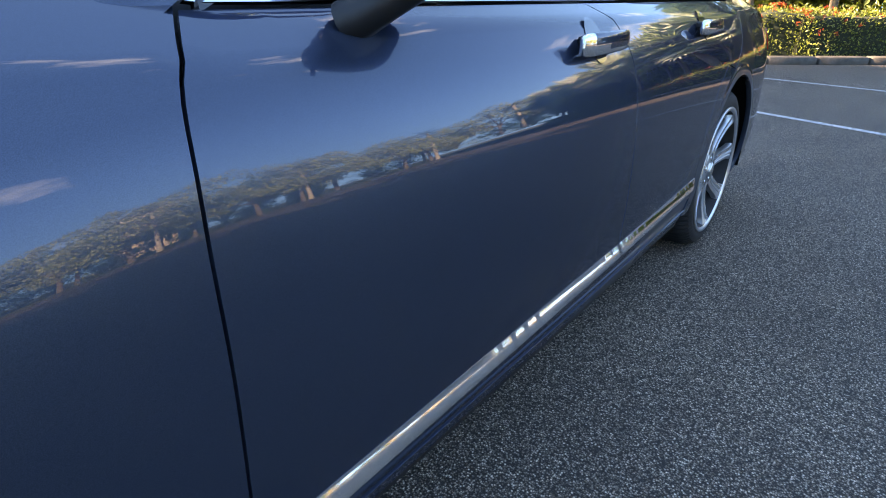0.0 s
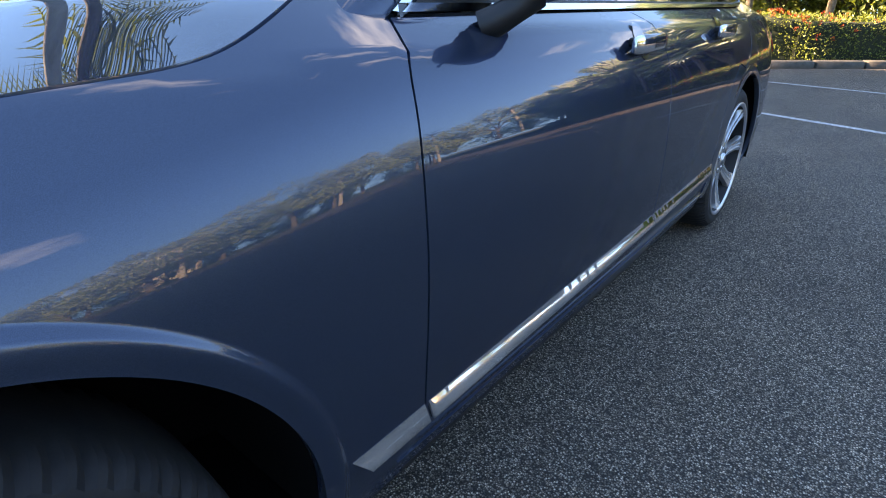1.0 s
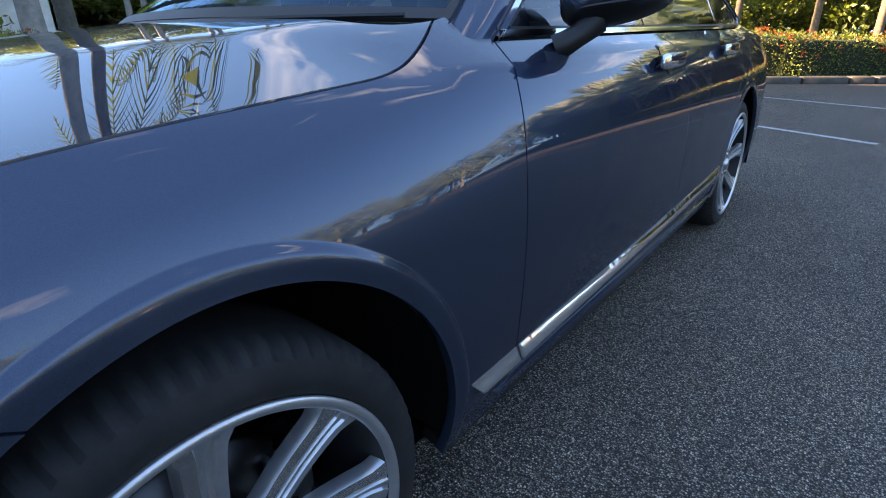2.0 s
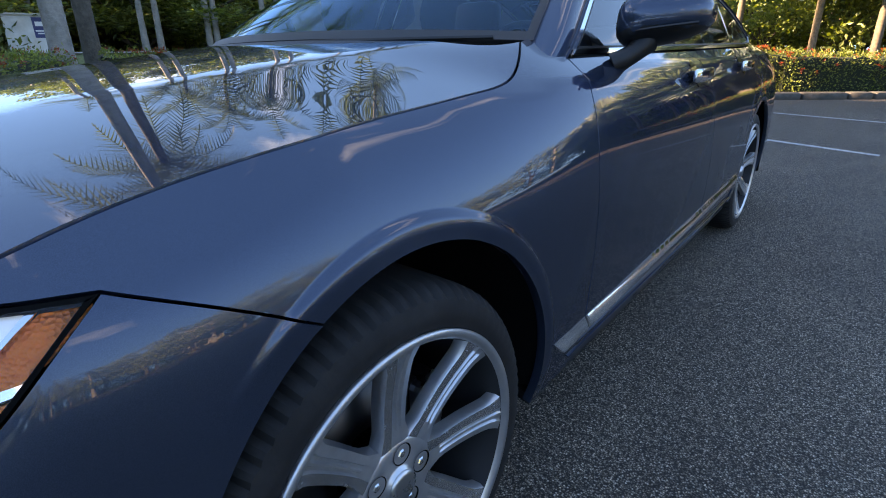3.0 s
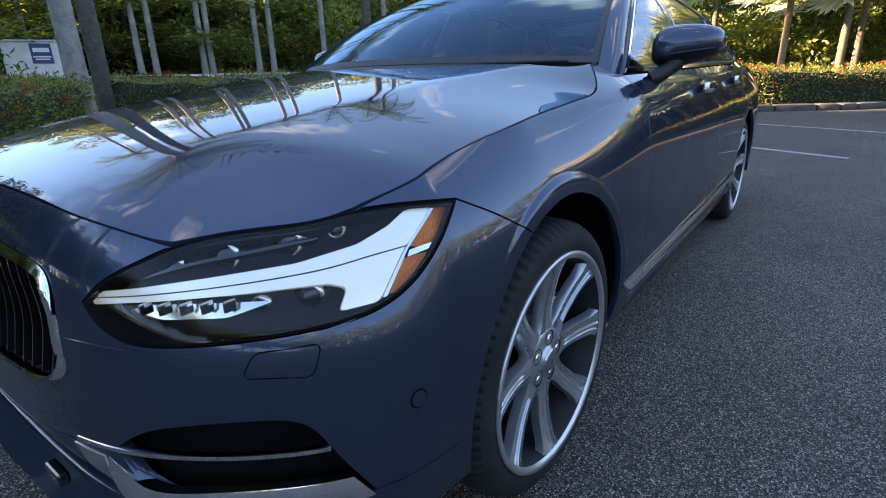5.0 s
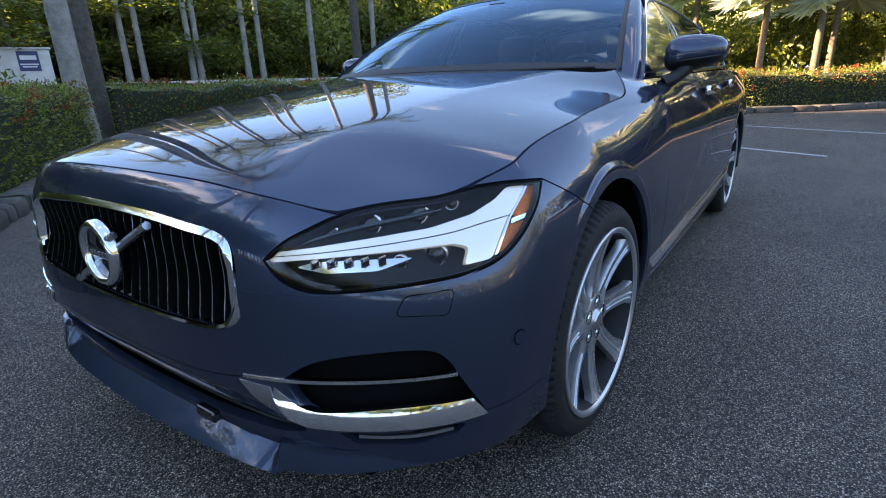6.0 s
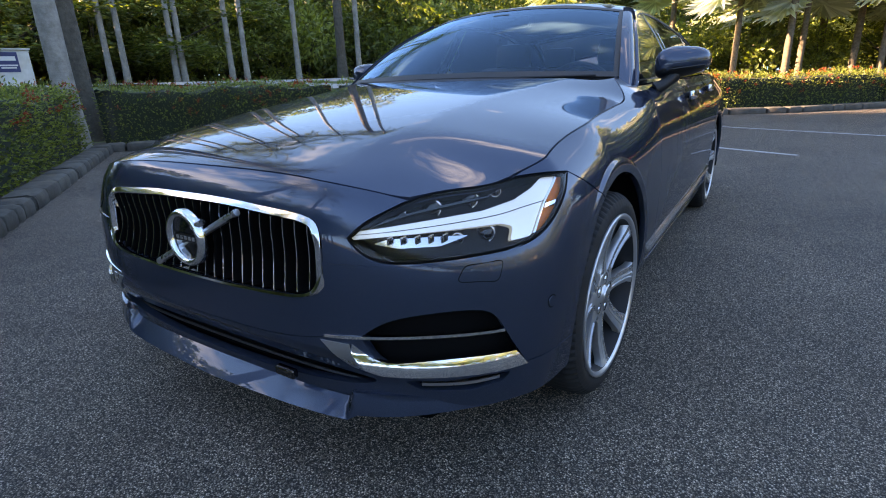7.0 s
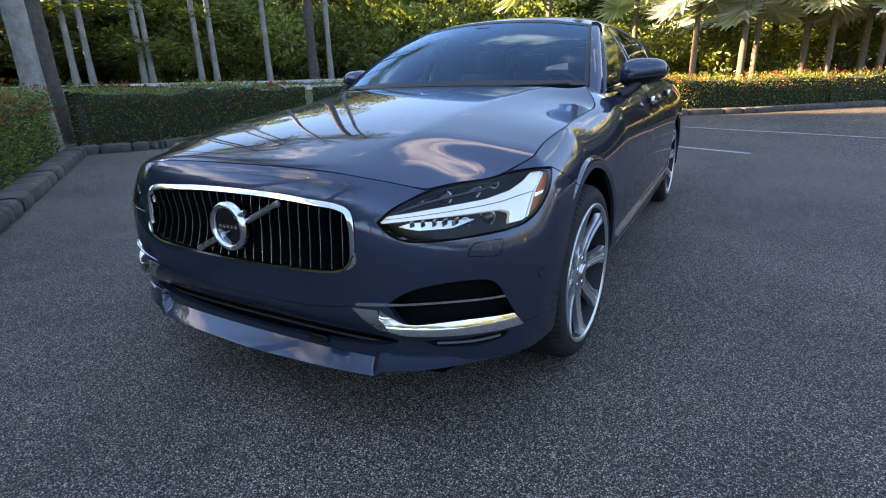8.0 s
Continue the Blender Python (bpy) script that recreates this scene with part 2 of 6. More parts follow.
M_BOX.to(M_BOX.mix(M_BOX.ramp(M_BOX.noise(3, 8, 0.7), (0.35, g(0)), (0.7, g(1))), (0.5, 0.48, 0.42), (0.66, 0.65, 0.61)), "Base Color")
M_SIGN = Mat("blue_sign_enamel", (0.012, 0.03, 0.12), 0.4)
M_SIGNTXT = Mat("white_sign_paint", (0.65, 0.65, 0.65), 0.5)
M_STUCCO = Mat("beige_stucco", (0.55, 0.48, 0.38), 0.85)
M_STUCCO.to(M_STUCCO.mix(M_STUCCO.ramp(M_STUCCO.noise(0.7, 6), (0.3, g(0)), (0.7, g(1))), (0.48, 0.41, 0.32), (0.6, 0.53, 0.43)), "Base Color")
M_PANE = Mat("dark_window_pane", (0.02, 0.025, 0.03), 0.08)


# ---- building tools ----
from mathutils.geometry import delaunay_2d_cdt


class Spline:
    """A natural cubic spline through points (t, value...)."""

    def __init__(self, pts):
        a = np.array(pts, float)
        self.t, self.v = a[:, 0], a[:, 1:]
        n = len(a)
        h = np.diff(self.t)
        A, B = np.eye(n), np.zeros((n, self.v.shape[1]))
        for i in range(1, n - 1):
            A[i, i - 1:i + 2] = h[i - 1], 2 * (h[i - 1] + h[i]), h[i]
            B[i] = 6 * ((self.v[i + 1] - self.v[i]) / h[i] - (self.v[i] - self.v[i - 1]) / h[i - 1])
        self.m = np.linalg.solve(A, B)

    def __call__(self, t):
        t = np.atleast_1d(np.asarray(t, float))
        c = np.clip(t, self.t[0], self.t[-1])
        i = np.clip(np.searchsorted(self.t, c) - 1, 0, len(self.t) - 2)
        h = (self.t[i + 1] - self.t[i])[:, None]
        a, b = (self.t[i + 1] - c)[:, None] / h, (c - self.t[i])[:, None] / h
        m0, m1, v0, v1 = self.m[i], self.m[i + 1], self.v[i], self.v[i + 1]
        out = a * v0 + b * v1 + ((a ** 3 - a) * m0 + (b ** 3 - b) * m1) * h * h / 6
        s = (v1 - v0) / h + ((1 - 3 * a * a) * m0 + (3 * b * b - 1) * m1) * h / 6
        out = out + s * (t - c)[:, None]
        return out[:, 0] if out.shape[1] == 1 else out


def smooth(a, b, t):
    q = np.clip((np.asarray(t, float) - a) / (b - a), 0, 1)
    return q * q * (3 - 2 * q)


def curve(pts, step=0.02, closed=False, soft=False):
    """Points along a polyline at even steps; soft: along a spline through the points."""
    p = np.array(pts, float)
    if closed:
        p = np.vstack([p, p[:1]])
    d = np.r_[0, np.cumsum(np.linalg.norm(np.diff(p, axis=0), axis=1))]
    n = max(2, int(d[-1] / step) + 1)
    t = np.linspace(0, d[-1], n)
    if soft:
        out = Spline(np.c_[d, p])(t)
    else:
        t = np.unique(np.r_[t, d])
        t = t[np.r_[True, np.diff(t) > 1e-6]]
        out = np.c_[tuple(np.interp(t, d, p[:, k]) for k in range(p.shape[1]))]
    return out[:-1] if closed else out


def rounded(pts, r, n=5):
    """A closed outline with its corners rounded."""
    p, out = np.array(pts, float), []
    for i in range(len(p)):
        a, b, c = p[i - 1], p[i], p[(i + 1) % len(p)]
        ra = min(r, np.linalg.norm(a - b) * 0.45, np.linalg.norm(c - b) * 0.45)
        s, e = b + (a - b) / np.linalg.norm(a - b) * ra, b + (c - b) / np.linalg.norm(c - b) * ra
        out += [(1 - k) ** 2 * s + 2 * k * (1 - k) * b + k * k * e for k in np.linspace(0, 1, n)]
    return np.array(out)


def inside(poly, pts):
    x, y, r = pts[:, 0], pts[:, 1], np.zeros(len(pts), bool)
    for (x0, y0), (x1, y1) in zip(poly, np.roll(poly, -1, axis=0)):
        if y0 != y1:
            r ^= ((y0 > y) != (y1 > y)) & (x < (x1 - x0) * (y - y0) / (y1 - y0) + x0)
    return r


def mesh_of(name, verts, faces, mat, normals=None, smooth_on=True):
    me = bpy.data.meshes.new(name)
    me.from_pydata([tuple(map(float, v)) for v in verts], [], [tuple(map(int, f)) for f in faces])
    for m in (mat if isinstance(mat, (list, tuple)) else [mat]):
        me.materials.append(m.m if isinstance(m, Mat) else m)
    if smooth_on:
        me.shade_smooth()
        if normals is not None:
            me.normals_split_custom_set_from_vertices([tuple(map(float, n)) for n in normals])
    return me


def hang(name, me, parent, label=""):
    ob = new(name, me)
    ob.parent = parent
    return tagged(ob, label)


def part(name, bm, mat, parent, label="", smooth_on=False):
    """Links a bmesh as one mesh object under a thing or under a part."""
    me = bpy.data.meshes.new(name)
    bm.to_mesh(me)
    bm.free()
    for m in (mat if isinstance(mat, (list, tuple)) else [mat]):
        me.materials.append(m.m if isinstance(m, Mat) else m)
    if smooth_on:
        me.shade_smooth()
        me.set_sharp_from_angle(angle=radians(35))
    return hang(name, me, parent, label)


def panel(name, fn, outline, mat, parent, holes=(), step=0.025, lip=0.012, label="", flip=False, extra=None):
    """A sheet on the surface fn(u, v), cut to an outline with holes, its edges turned in by lip metres."""
    from_poly = [np.array(outline, float)] + [np.array(h, float) for h in holes]
    lo, hi = from_poly[0].min(0), from_poly[0].max(0)
    gu, gv = np.meshgrid(np.arange(lo[0] + step / 2, hi[0], step), np.arange(lo[1] + step / 2, hi[1], step))
    gu[1::2] += step / 2
    pts = np.c_[gu.ravel(), gv.ravel()]
    if extra is not None:
        for i in range(0, len(pts), 2000):
            d = np.linalg.norm(pts[i:i + 2000, None] - extra[None, ::3], axis=2).min(1)
            pts[i:i + 2000][d < 0.02] = lo - 9
        pts = np.vstack([pts, extra])
    keep = inside(from_poly[0], pts)
    for h in from_poly[1:]:
        keep &= ~inside(h, pts)
    pts = pts[keep]
    rim = np.vstack(from_poly)
    if len(pts):
        near = np.full(len(pts), 9.0)
        for i in range(0, len(rim), 200):
            near = np.minimum(near, np.linalg.norm(pts[:, None] - rim[None, i:i + 200], axis=2).min(1))
        pts = pts[near > (step * 0.45 if extra is None else 0.006)]
    edges, k = [], 0
    for q in from_poly:
        edges += [(k + i, k + (i + 1) % len(q)) for i in range(len(q))]
        k += len(q)
    v2, _, tri, *_ = delaunay_2d_cdt([Vector(p) for p in np.vstack([rim, pts])], edges, [], 0, 1e-7)
    v2 = np.array([tuple(v) for v in v2])
    tri = np.array([t for t in tri if len(t) == 3])
    c = v2[tri].mean(1)
    ok = inside(from_poly[0], c)
    for h in from_poly[1:]:
        ok &= ~inside(h, c)
    tri = tri[ok]
    P = fn(v2[:, 0], v2[:, 1])
    e = 1e-3
    N = np.cross(fn(v2[:, 0] + e, v2[:, 1]) - fn(v2[:, 0] - e, v2[:, 1]), fn(v2[:, 0], v2[:, 1] + e) - fn(v2[:, 0], v2[:, 1] - e))
    N /= np.maximum(np.linalg.norm(N, axis=1), 1e-12)[:, None]
    if flip:
        N, tri = -N, tri[:, ::-1]
    fa = np.cross(P[tri[:, 1]] - P[tri[:, 0]], P[tri[:, 2]] - P[tri[:, 0]])
    wrong = (fa * N[tri].mean(1)).sum(1) < 0
    tri[wrong] = tri[wrong][:, ::-1]
    verts, normals, faces = [P], [N], [tuple(t) for t in tri]
    if lip:
        seen = {}
        for t in tri:
            for a, b in ((t[0], t[1]), (t[1], t[2]), (t[2], t[0])):
                seen[(a, b)] = True
        rim_e = [(a, b) for a, b in seen if (b, a) not in seen]
        n = len(P)
        for a, b in rim_e:
            d = P[b] - P[a]
            out = np.cross(d, (N[a] + N[b]) / 2)
            out /= max(np.linalg.norm(out), 1e-12)
            sa, sb = (N[a] * 0.3 + out), (N[b] * 0.3 + out)
            verts.append(np.array([P[a], P[b], P[b] - N[b] * lip, P[a] - N[a] * lip]))
            normals.append(np.array([sa, sb, out, out]))
            faces.append((n, n + 3, n + 2, n + 1))
            n += 4
    return hang(name, mesh_of(name, np.vstack(verts), faces, mat, np.vstack(normals)), parent, label)


def patch(name, fn, nu, nv, mat, parent, label="", flip=False, close_u=False):
    """A sheet on fn(u, v) over the unit square."""
    u, v = np.meshgrid(np.linspace(0, 1, nu), np.linspace(0, 1, nv), indexing="ij")
    P = fn(u.ravel(), v.ravel())
    faces = []
    for i in range(nu - 1):
        for j in range(nv - 1):
            a = i * nv + j
            q = (a, a + nv, a + nv + 1, a + 1)
            faces.append(q[::-1] if flip else q)
    return hang(name, mesh_of(name, P, faces, mat), parent, label)


def lathe(profile, n=64, axis="x", start=0.0, sweep=2 * math.pi):
    """Verts and faces of a profile (radius, along) turned round an axis."""
    V, F, m = [], [], len(profile)
    ring = n if sweep > 6.28 else n + 1
    for i in range(ring):
        a = start + sweep * i / n
        c, s = math.cos(a), math.sin(a)
        V += [(h, r * c, r * s) if axis == "x" else (r * c, r * s, h) for r, h in profile]
    for i in range(n):
        j = (i + 1) % ring
        F += [(i * m + k, j * m + k, j * m + k + 1, i * m + k + 1) for k in range(m - 1)]
    return V, F


def solid(bm, pts, faces):
    vs = [bm.verts.new(p) for p in pts]
    for f in faces:
        try:
            bm.faces.new([vs[i] for i in f])
        except ValueError:
            pass
    return vs


def box(bm, c, s, rot=None, bevel=0.0):
    """A box with centre c and sizes s in a bmesh, with bevelled edges."""
    r = bmesh.ops.create_cube(bm, size=1.0)
    bmesh.ops.scale(bm, vec=s, verts=r["verts"])
    if bevel:
        ed = list({e for v in r["verts"] for e in v.link_edges})
        r2 = bmesh.ops.bevel(bm, geom=ed, offset=bevel, segments=2, affect="EDGES", profile=0.5)
        vs = list({v for f in r2["faces"] for v in f.verts} | {v for v in r["verts"] if v.is_valid})
    else:
        vs = r["verts"]
    if rot is not None:
        bmesh.ops.rotate(bm, cent=(0, 0, 0), matrix=rot, verts=vs)
    bmesh.ops.translate(bm, vec=c, verts=vs)
    return vs


def tube(bm, path, radius, n=8):
    """A round bar along a list of points; radius: one number or one a point."""
    p = [Vector(q) for q in path]
    r = [radius] * len(p) if isinstance(radius, (int, float)) else radius
    rings = []
    for i, q in enumerate(p):
        d = (p[min(i + 1, len(p) - 1)] - p[max(i - 1, 0)]).normalized()
        a = d.cross(Vector((0, 0, 1)) if abs(d.z) < 0.95 else Vector((1, 0, 0))).normalized()
        b = d.cross(a)
        rings.append([bm.verts.new(q + (a * math.cos(k * 2 * math.pi / n) + b * math.sin(k * 2 * math.pi / n)) * r[i]) for k in range(n)])
    for s, t in zip(rings, rings[1:]):
        for k in range(n):
            bm.faces.new((s[k], s[(k + 1) % n], t[(k + 1) % n], t[k]))
    bm.faces.new(rings[0][::-1])
    bm.faces.new(rings[-1])


def thing(name, label, category, at=(0, 0, 0), group="", kind=""):
    e = new(name)
    e.location = at
    return tagged(e, label, category, group, kind)


# ---- the car: nose towards -y, front axle at y = 0, its left side at +x ----
WB, HUB, RW = 2.941, 0.343, 0.343     # wheelbase, hub height, tyre radius
AR, AY, AZ = 0.398, 0.045, 0.342      # wheel arch radius, centre behind the axle, centre height
car = thing("sedan_car", "blue metallic luxury sedan parked on asphalt", "car")

# plan of the body's belly line, from the nose round the corner to the tail
PLAN = [(0, -0.836), (0.25, -0.834), (0.48, -0.819), (0.65, -0.777), (0.79, -0.694), (0.872, -0.604), (0.921, -0.499), (0.944, -0.38), (0.951, -0.2),
        (0.951, 0.1), (0.95, 0.6), (0.95, 1.3), (0.95, 1.9), (0.945, 2.5), (0.944, 2.94), (0.932, 3.4), (0.885, 3.8), (0.78, 4.0), (0.5, 4.075), (0, 4.09)]
PLAN = np.array(PLAN)
mirrored = np.vstack([PLAN[:0:-1] * (-1, 1), PLAN])
arc = np.r_[0, np.cumsum(np.linalg.norm(np.diff(mirrored, axis=0), axis=1))]
arc -= arc[len(PLAN) - 1]
PLAN_AT = Spline(np.c_[arc, mirrored])
U_FINE = np.linspace(0, arc[-1], 4000)
XY_FINE = PLAN_AT(U_FINE)


def u_at_y(y):
    """Way along the plan at a place y on the left side."""
    k = (U_FINE > 1.0) & (U_FINE < 5.6)
    return np.interp(y, XY_FINE[k, 1], U_FINE[k])


# inward lean of the side by height, at the nose, the lamps, the wing and the doors
LEAN_NOSE = Spline([(0.1, 0.04), (0.2, 0.004), (0.3, -0.012), (0.45, -0.012), (0.6, -0.004), (0.7, 0.006), (0.76, 0.022), (0.80, 0.043), (0.84, 0.078), (0.88, 0.14)])
LEAN_LAMP = Spline([(0.1, 0.05), (0.2, 0.018), (0.3, 0.0), (0.45, -0.006), (0.58, 0), (0.65, 0.013), (0.70, 0.036), (0.75, 0.068), (0.80, 0.105), (0.86, 0.16)])
LEAN_WING = Spline([(0.1, 0.05), (0.2, 0.028), (0.38, 0.004), (0.52, 0), (0.66, 0.003), (0.74, 0.012), (0.80, 0.031), (0.85, 0.056), (0.912, 0.099), (0.97, 0.152)])
LEAN_CORNER = Spline([(0.1, 0.06), (0.2, 0.03), (0.38, 0.004), (0.52, 0), (0.66, 0.004), (0.74, 0.018), (0.80, 0.045), (0.85, 0.084), (0.90, 0.134), (0.96, 0.2)])
LEAN_DOOR = Spline([(0.1, 0.062), (0.18, 0.038), (0.30, 0.008), (0.39, -0.003), (0.5, -0.008), (0.62, -0.007), (0.75, 0.003), (0.84, 0.020), (0.90, 0.041), (0.945, 0.064)])
U_KEYS = [0.0, 0.45, float(u_at_y(-0.68)), float(u_at_y(-0.38)), float(u_at_y(0.0)), float(u_at_y(0.74)), float(u_at_y(4.0))]


CREASE = Spline([(-0.5, 0.895), (0.0, 0.905), (0.22, 0.913), (0.55, 0.935), (0.72, 0.944), (1.0, 0.955), (1.3, 0.963), (1.8, 0.970), (2.6, 0.978), (3.6, 0.985)])


def crease_z(y):
    return CREASE(y)


def arches(y, z):
    """How far the wheel-arch lips stand out."""
    out = 0
    for yc, k in ((0.0, 1.0), (WB, 0.45)):
        r = np.hypot(y - yc - AY, z - AZ)
        low = smooth(0.2, 0.34, z) * (1 - (1 - smooth(0.64, 0.76, z)) * smooth(0.0, 0.15, yc + AY - y))
        out = out + k * (0.0075 * (1 - smooth(AR + 0.034, AR + 0.050, r)) - 0.0035 * (1 - smooth(AR + 0.0, AR + 0.03, r))) * low
    return out


def BODY(u, z):
    """The car's flank as a surface: u along the plan (0 at the nose), z height."""
    u, z = np.asarray(u, float), np.asarray(z, float)
    a = np.abs(u)
    c, d = PLAN_AT(u), PLAN_AT(u + 1e-3) - PLAN_AT(u - 1e-3)
    n = np.c_[-d[:, 1], d[:, 0]]
    n /= -np.linalg.norm(n, axis=1)[:, None]
    w = [np.interp(a, U_KEYS, k) for k in ([1, 1, 0, 0, 0, 0, 0], [0, 0, 1, 0, 0, 0, 0], [0, 0, 0, 1, 0, 0, 0], [0, 0, 0, 0, 1, 0, 0], [0, 0, 0, 0, 0, 1, 1])]
    w = [smooth(0, 1, k) for k in w]
    t = sum(w)
    y = c[:, 1]
    over = z - crease_z(y)
    ramp = (over + np.sqrt(over * over + 0.002 ** 2)) / 2
    lean = (w[0] * LEAN_NOSE(z) + w[1] * LEAN_LAMP(z) + w[2] * LEAN_CORNER(z) + w[3] * (LEAN_WING(z) + 0.3 * ramp) + w[4] * (LEAN_DOOR(z) + 1.15 * ramp)) / t
    lean = lean - arches(y, z)
    xy = c - n * lean[:, None]
    return np.c_[xy, z]


def at(x, y, z):
    """(u, z) of the spot on the flank nearest to a place."""
    k = U_FINE
    p = BODY(k, np.full(len(k), z))
    return float(k[np.argmin((p[:, 0] - x) ** 2 + (p[:, 1] - y) ** 2)]), z


def spots(*pts):
    return np.array([at(*p) for p in pts])


def off(fn, dist):
    """A surface beside fn, dist metres outwards."""
    def f(u, v):
        e = 2e-3
        n = np.cross(fn(u + e, v) - fn(u - e, v), fn(u, v + e) - fn(u, v - e))
        n /= np.maximum(np.linalg.norm(n, axis=1), 1e-9)[:, None]
        return fn(u, v) + n * dist
    return f


def flipped(fn):
    return lambda u, v: fn(u, v) * np.array((-1, 1, 1))


def arch_curve(yc, a0, a1, r=AR, n=40):
    """Points on a wheel arch's edge, angle from the tail side (0) over the top to the nose side (180)."""
    a = np.radians(np.linspace(a0, a1, n))
    return np.c_[u_at_y(yc + AY + r * np.cos(a)), AZ + r * np.sin(a)]


def yz(*pts):
    return np.array([(float(u_at_y(y)), z) for y, z in pts])


def both(name, fn, outline, mat, parent=None, **k):
    """The same sheet on the left and on the right side."""
    a = panel(name, fn, outline, mat, parent or car, **k)
    return a, panel(name, flipped(fn), outline, mat, parent or car, flip=True, **k)


# seams
HOOD_EDGE_Y = [-0.49, -0.42, -0.33, -0.21, 0.0, 0.22, 0.325, 0.391, 0.457, 0.514, 0.577, 0.658]
HOOD_EDGE_Z = [0.808, 0.838, 0.862, 0.884, 0.910, 0.928, 0.937, 0.943, 0.955, 0.973, 0.997, 1.030]
hood_uz = []
for yy, zz in zip(HOOD_EDGE_Y, HOOD_EDGE_Z):
    k = BODY(U_FINE, np.full(len(U_FINE), zz))
    side = (U_FINE > 0.9) & (U_FINE < 3)
    hood_uz.append((float(U_FINE[side][np.argmin(np.abs(k[side, 1] - yy))]), zz))
hood_uz = curve(hood_uz, 0.02, soft=True)
LAMP_TOP = spots((0.548, -0.805, 0.704), (0.586, -0.783, 0.739), (0.626, -0.757, 0.762), (0.668, -0.714, 0.785), (0.767, -0.587, 0.802), (0.834, -0.478, 0.807), (0.876, -0.415, 0.814), (0.912, -0.335, 0.806))
LAMP_LOW = spots((0.912, -0.335, 0.806), (0.919, -0.388, 0.767), (0.910, -0.455, 0.707), (0.895, -0.51, 0.678), (0.858, -0.597, 0.664), (0.805, -0.672, 0.659), (0.693, -0.761, 0.651), (0.622, -0.791, 0.655), (0.576, -0.805, 0.677), (0.548, -0.805, 0.704))
LAMP_TOP[5] = hood_uz[0]
lamp_top, lamp_low = curve(LAMP_TOP, 0.012, soft=True), curve(LAMP_LOW, 0.012, soft=True)
NOSE_SEAM = np.array([(0.0, 0.836), (0.2, 0.835), (0.4, 0.828), (0.52, 0.817), (0.62, 0.802), tuple(LAMP_TOP[3])])
nose_seam = curve(NOSE_SEAM, 0.02, soft=True)
i3 = int(np.argmin(np.hypot(*(lamp_top - LAMP_TOP[3]).T)))
i5 = int(np.argmin(np.hypot(*(lamp_top - LAMP_TOP[5]).T)))
WING_TIP = spots((0.957, -0.132, 0.699))[0]
seam_wing = curve([tuple(LAMP_TOP[-1]), (LAMP_TOP[-1][0] * 0.5 + WING_TIP[0] * 0.5, 0.757), tuple(WING_TIP)], 0.015, soft=True)
SEAM_DOOR_F = curve(yz((0.765, 0.992), (0.741, 0.965), (0.722, 0.94), (0.698, 0.86), (0.686, 0.77), (0.679, 0.66), (0.668, 0.49), (0.665, 0.40), (0.668, 0.335)), 0.02, soft=True)
SEAM_DOORS = curve(yz((1.715, 1.004), (1.765, 0.965), (1.803, 0.89), (1.808, 0.80), (1.802, 0.70), (1.792, 0.50), (1.785, 0.335)), 0.02, soft=True)


def shrink(outline, d):
    """An outline drawn in by d on all sides, to leave a shut line."""
    p = np.array(outline, float)
    q = p[np.r_[True, np.hypot(*np.diff(p, axis=0).T) > 1e-5]]
    t = np.roll(q, -1, axis=0) - np.roll(q, 1, axis=0)
    n = np.c_[-t[:, 1], t[:, 0]] / np.maximum(np.linalg.norm(t, axis=1), 1e-9)[:, None]
    area = 0.5 * np.sum(q[:, 0] * np.roll(q[:, 1], -1) - np.roll(q[:, 0], -1) * q[:, 1])
    return q + n * d * (1 if area > 0 else -1)


GAP = 0.0022
# front wings
arch_f = arch_curve(0.0, -16, 105)
a_front = float(np.degrees(math.atan2(WING_TIP[1] - AZ, -0.132 - AY)))
wing = np.vstack([
    arch_curve(0.0, -15, a_front, n=60)[:-1],
    seam_wing[::-1][:-1], lamp_top[i5:][::-1][:-1], hood_uz[:-1],
    curve(np.vstack([hood_uz[-1:], yz((0.70, 1.037), (0.735, 1.030), (0.765, 1.006)), SEAM_DOOR_F[:1]]), 0.02)[:-1],
    SEAM_DOOR_F[:-1], curve(np.vstack([SEAM_DOOR_F[-1:], yz((0.62, 0.24), (0.43, 0.24))]), 0.02)[:-1]])
lip_rings = np.vstack([arch_curve(0.0, -14, 175, r=AR + d, n=95) for d in (0.008, 0.018, 0.026, 0.031, 0.035, 0.039, 0.043, 0.047, 0.051, 0.056, 0.066)])
both("front_wing", BODY, shrink(wing, GAP), M_PAINT, step=0.022, lip=0.02, extra=lip_rings)
# front doors
door = np.vstack([SEAM_DOOR_F[::-1][:-1], curve(yz((0.765, 0.992), (1.715, 1.004)), 0.03)[:-1], SEAM_DOORS[:-1], curve(np.vstack([SEAM_DOORS[-1:], SEAM_DOOR_F[-1:]]), 0.03)[:-1]])
front_doors = both("front_door", BODY, shrink(door, GAP), M_PAINT, step=0.03, lip=0.02)
# rear doors, cut by the arch
SEAM_REAR = curve(yz((3.12, 1.022), (3.05, 0.94), (2.96, 0.84), (2.86, 0.775)), 0.02, soft=True)
a_r = math.degrees(math.atan2(0.775 - AZ, 2.86 - WB))
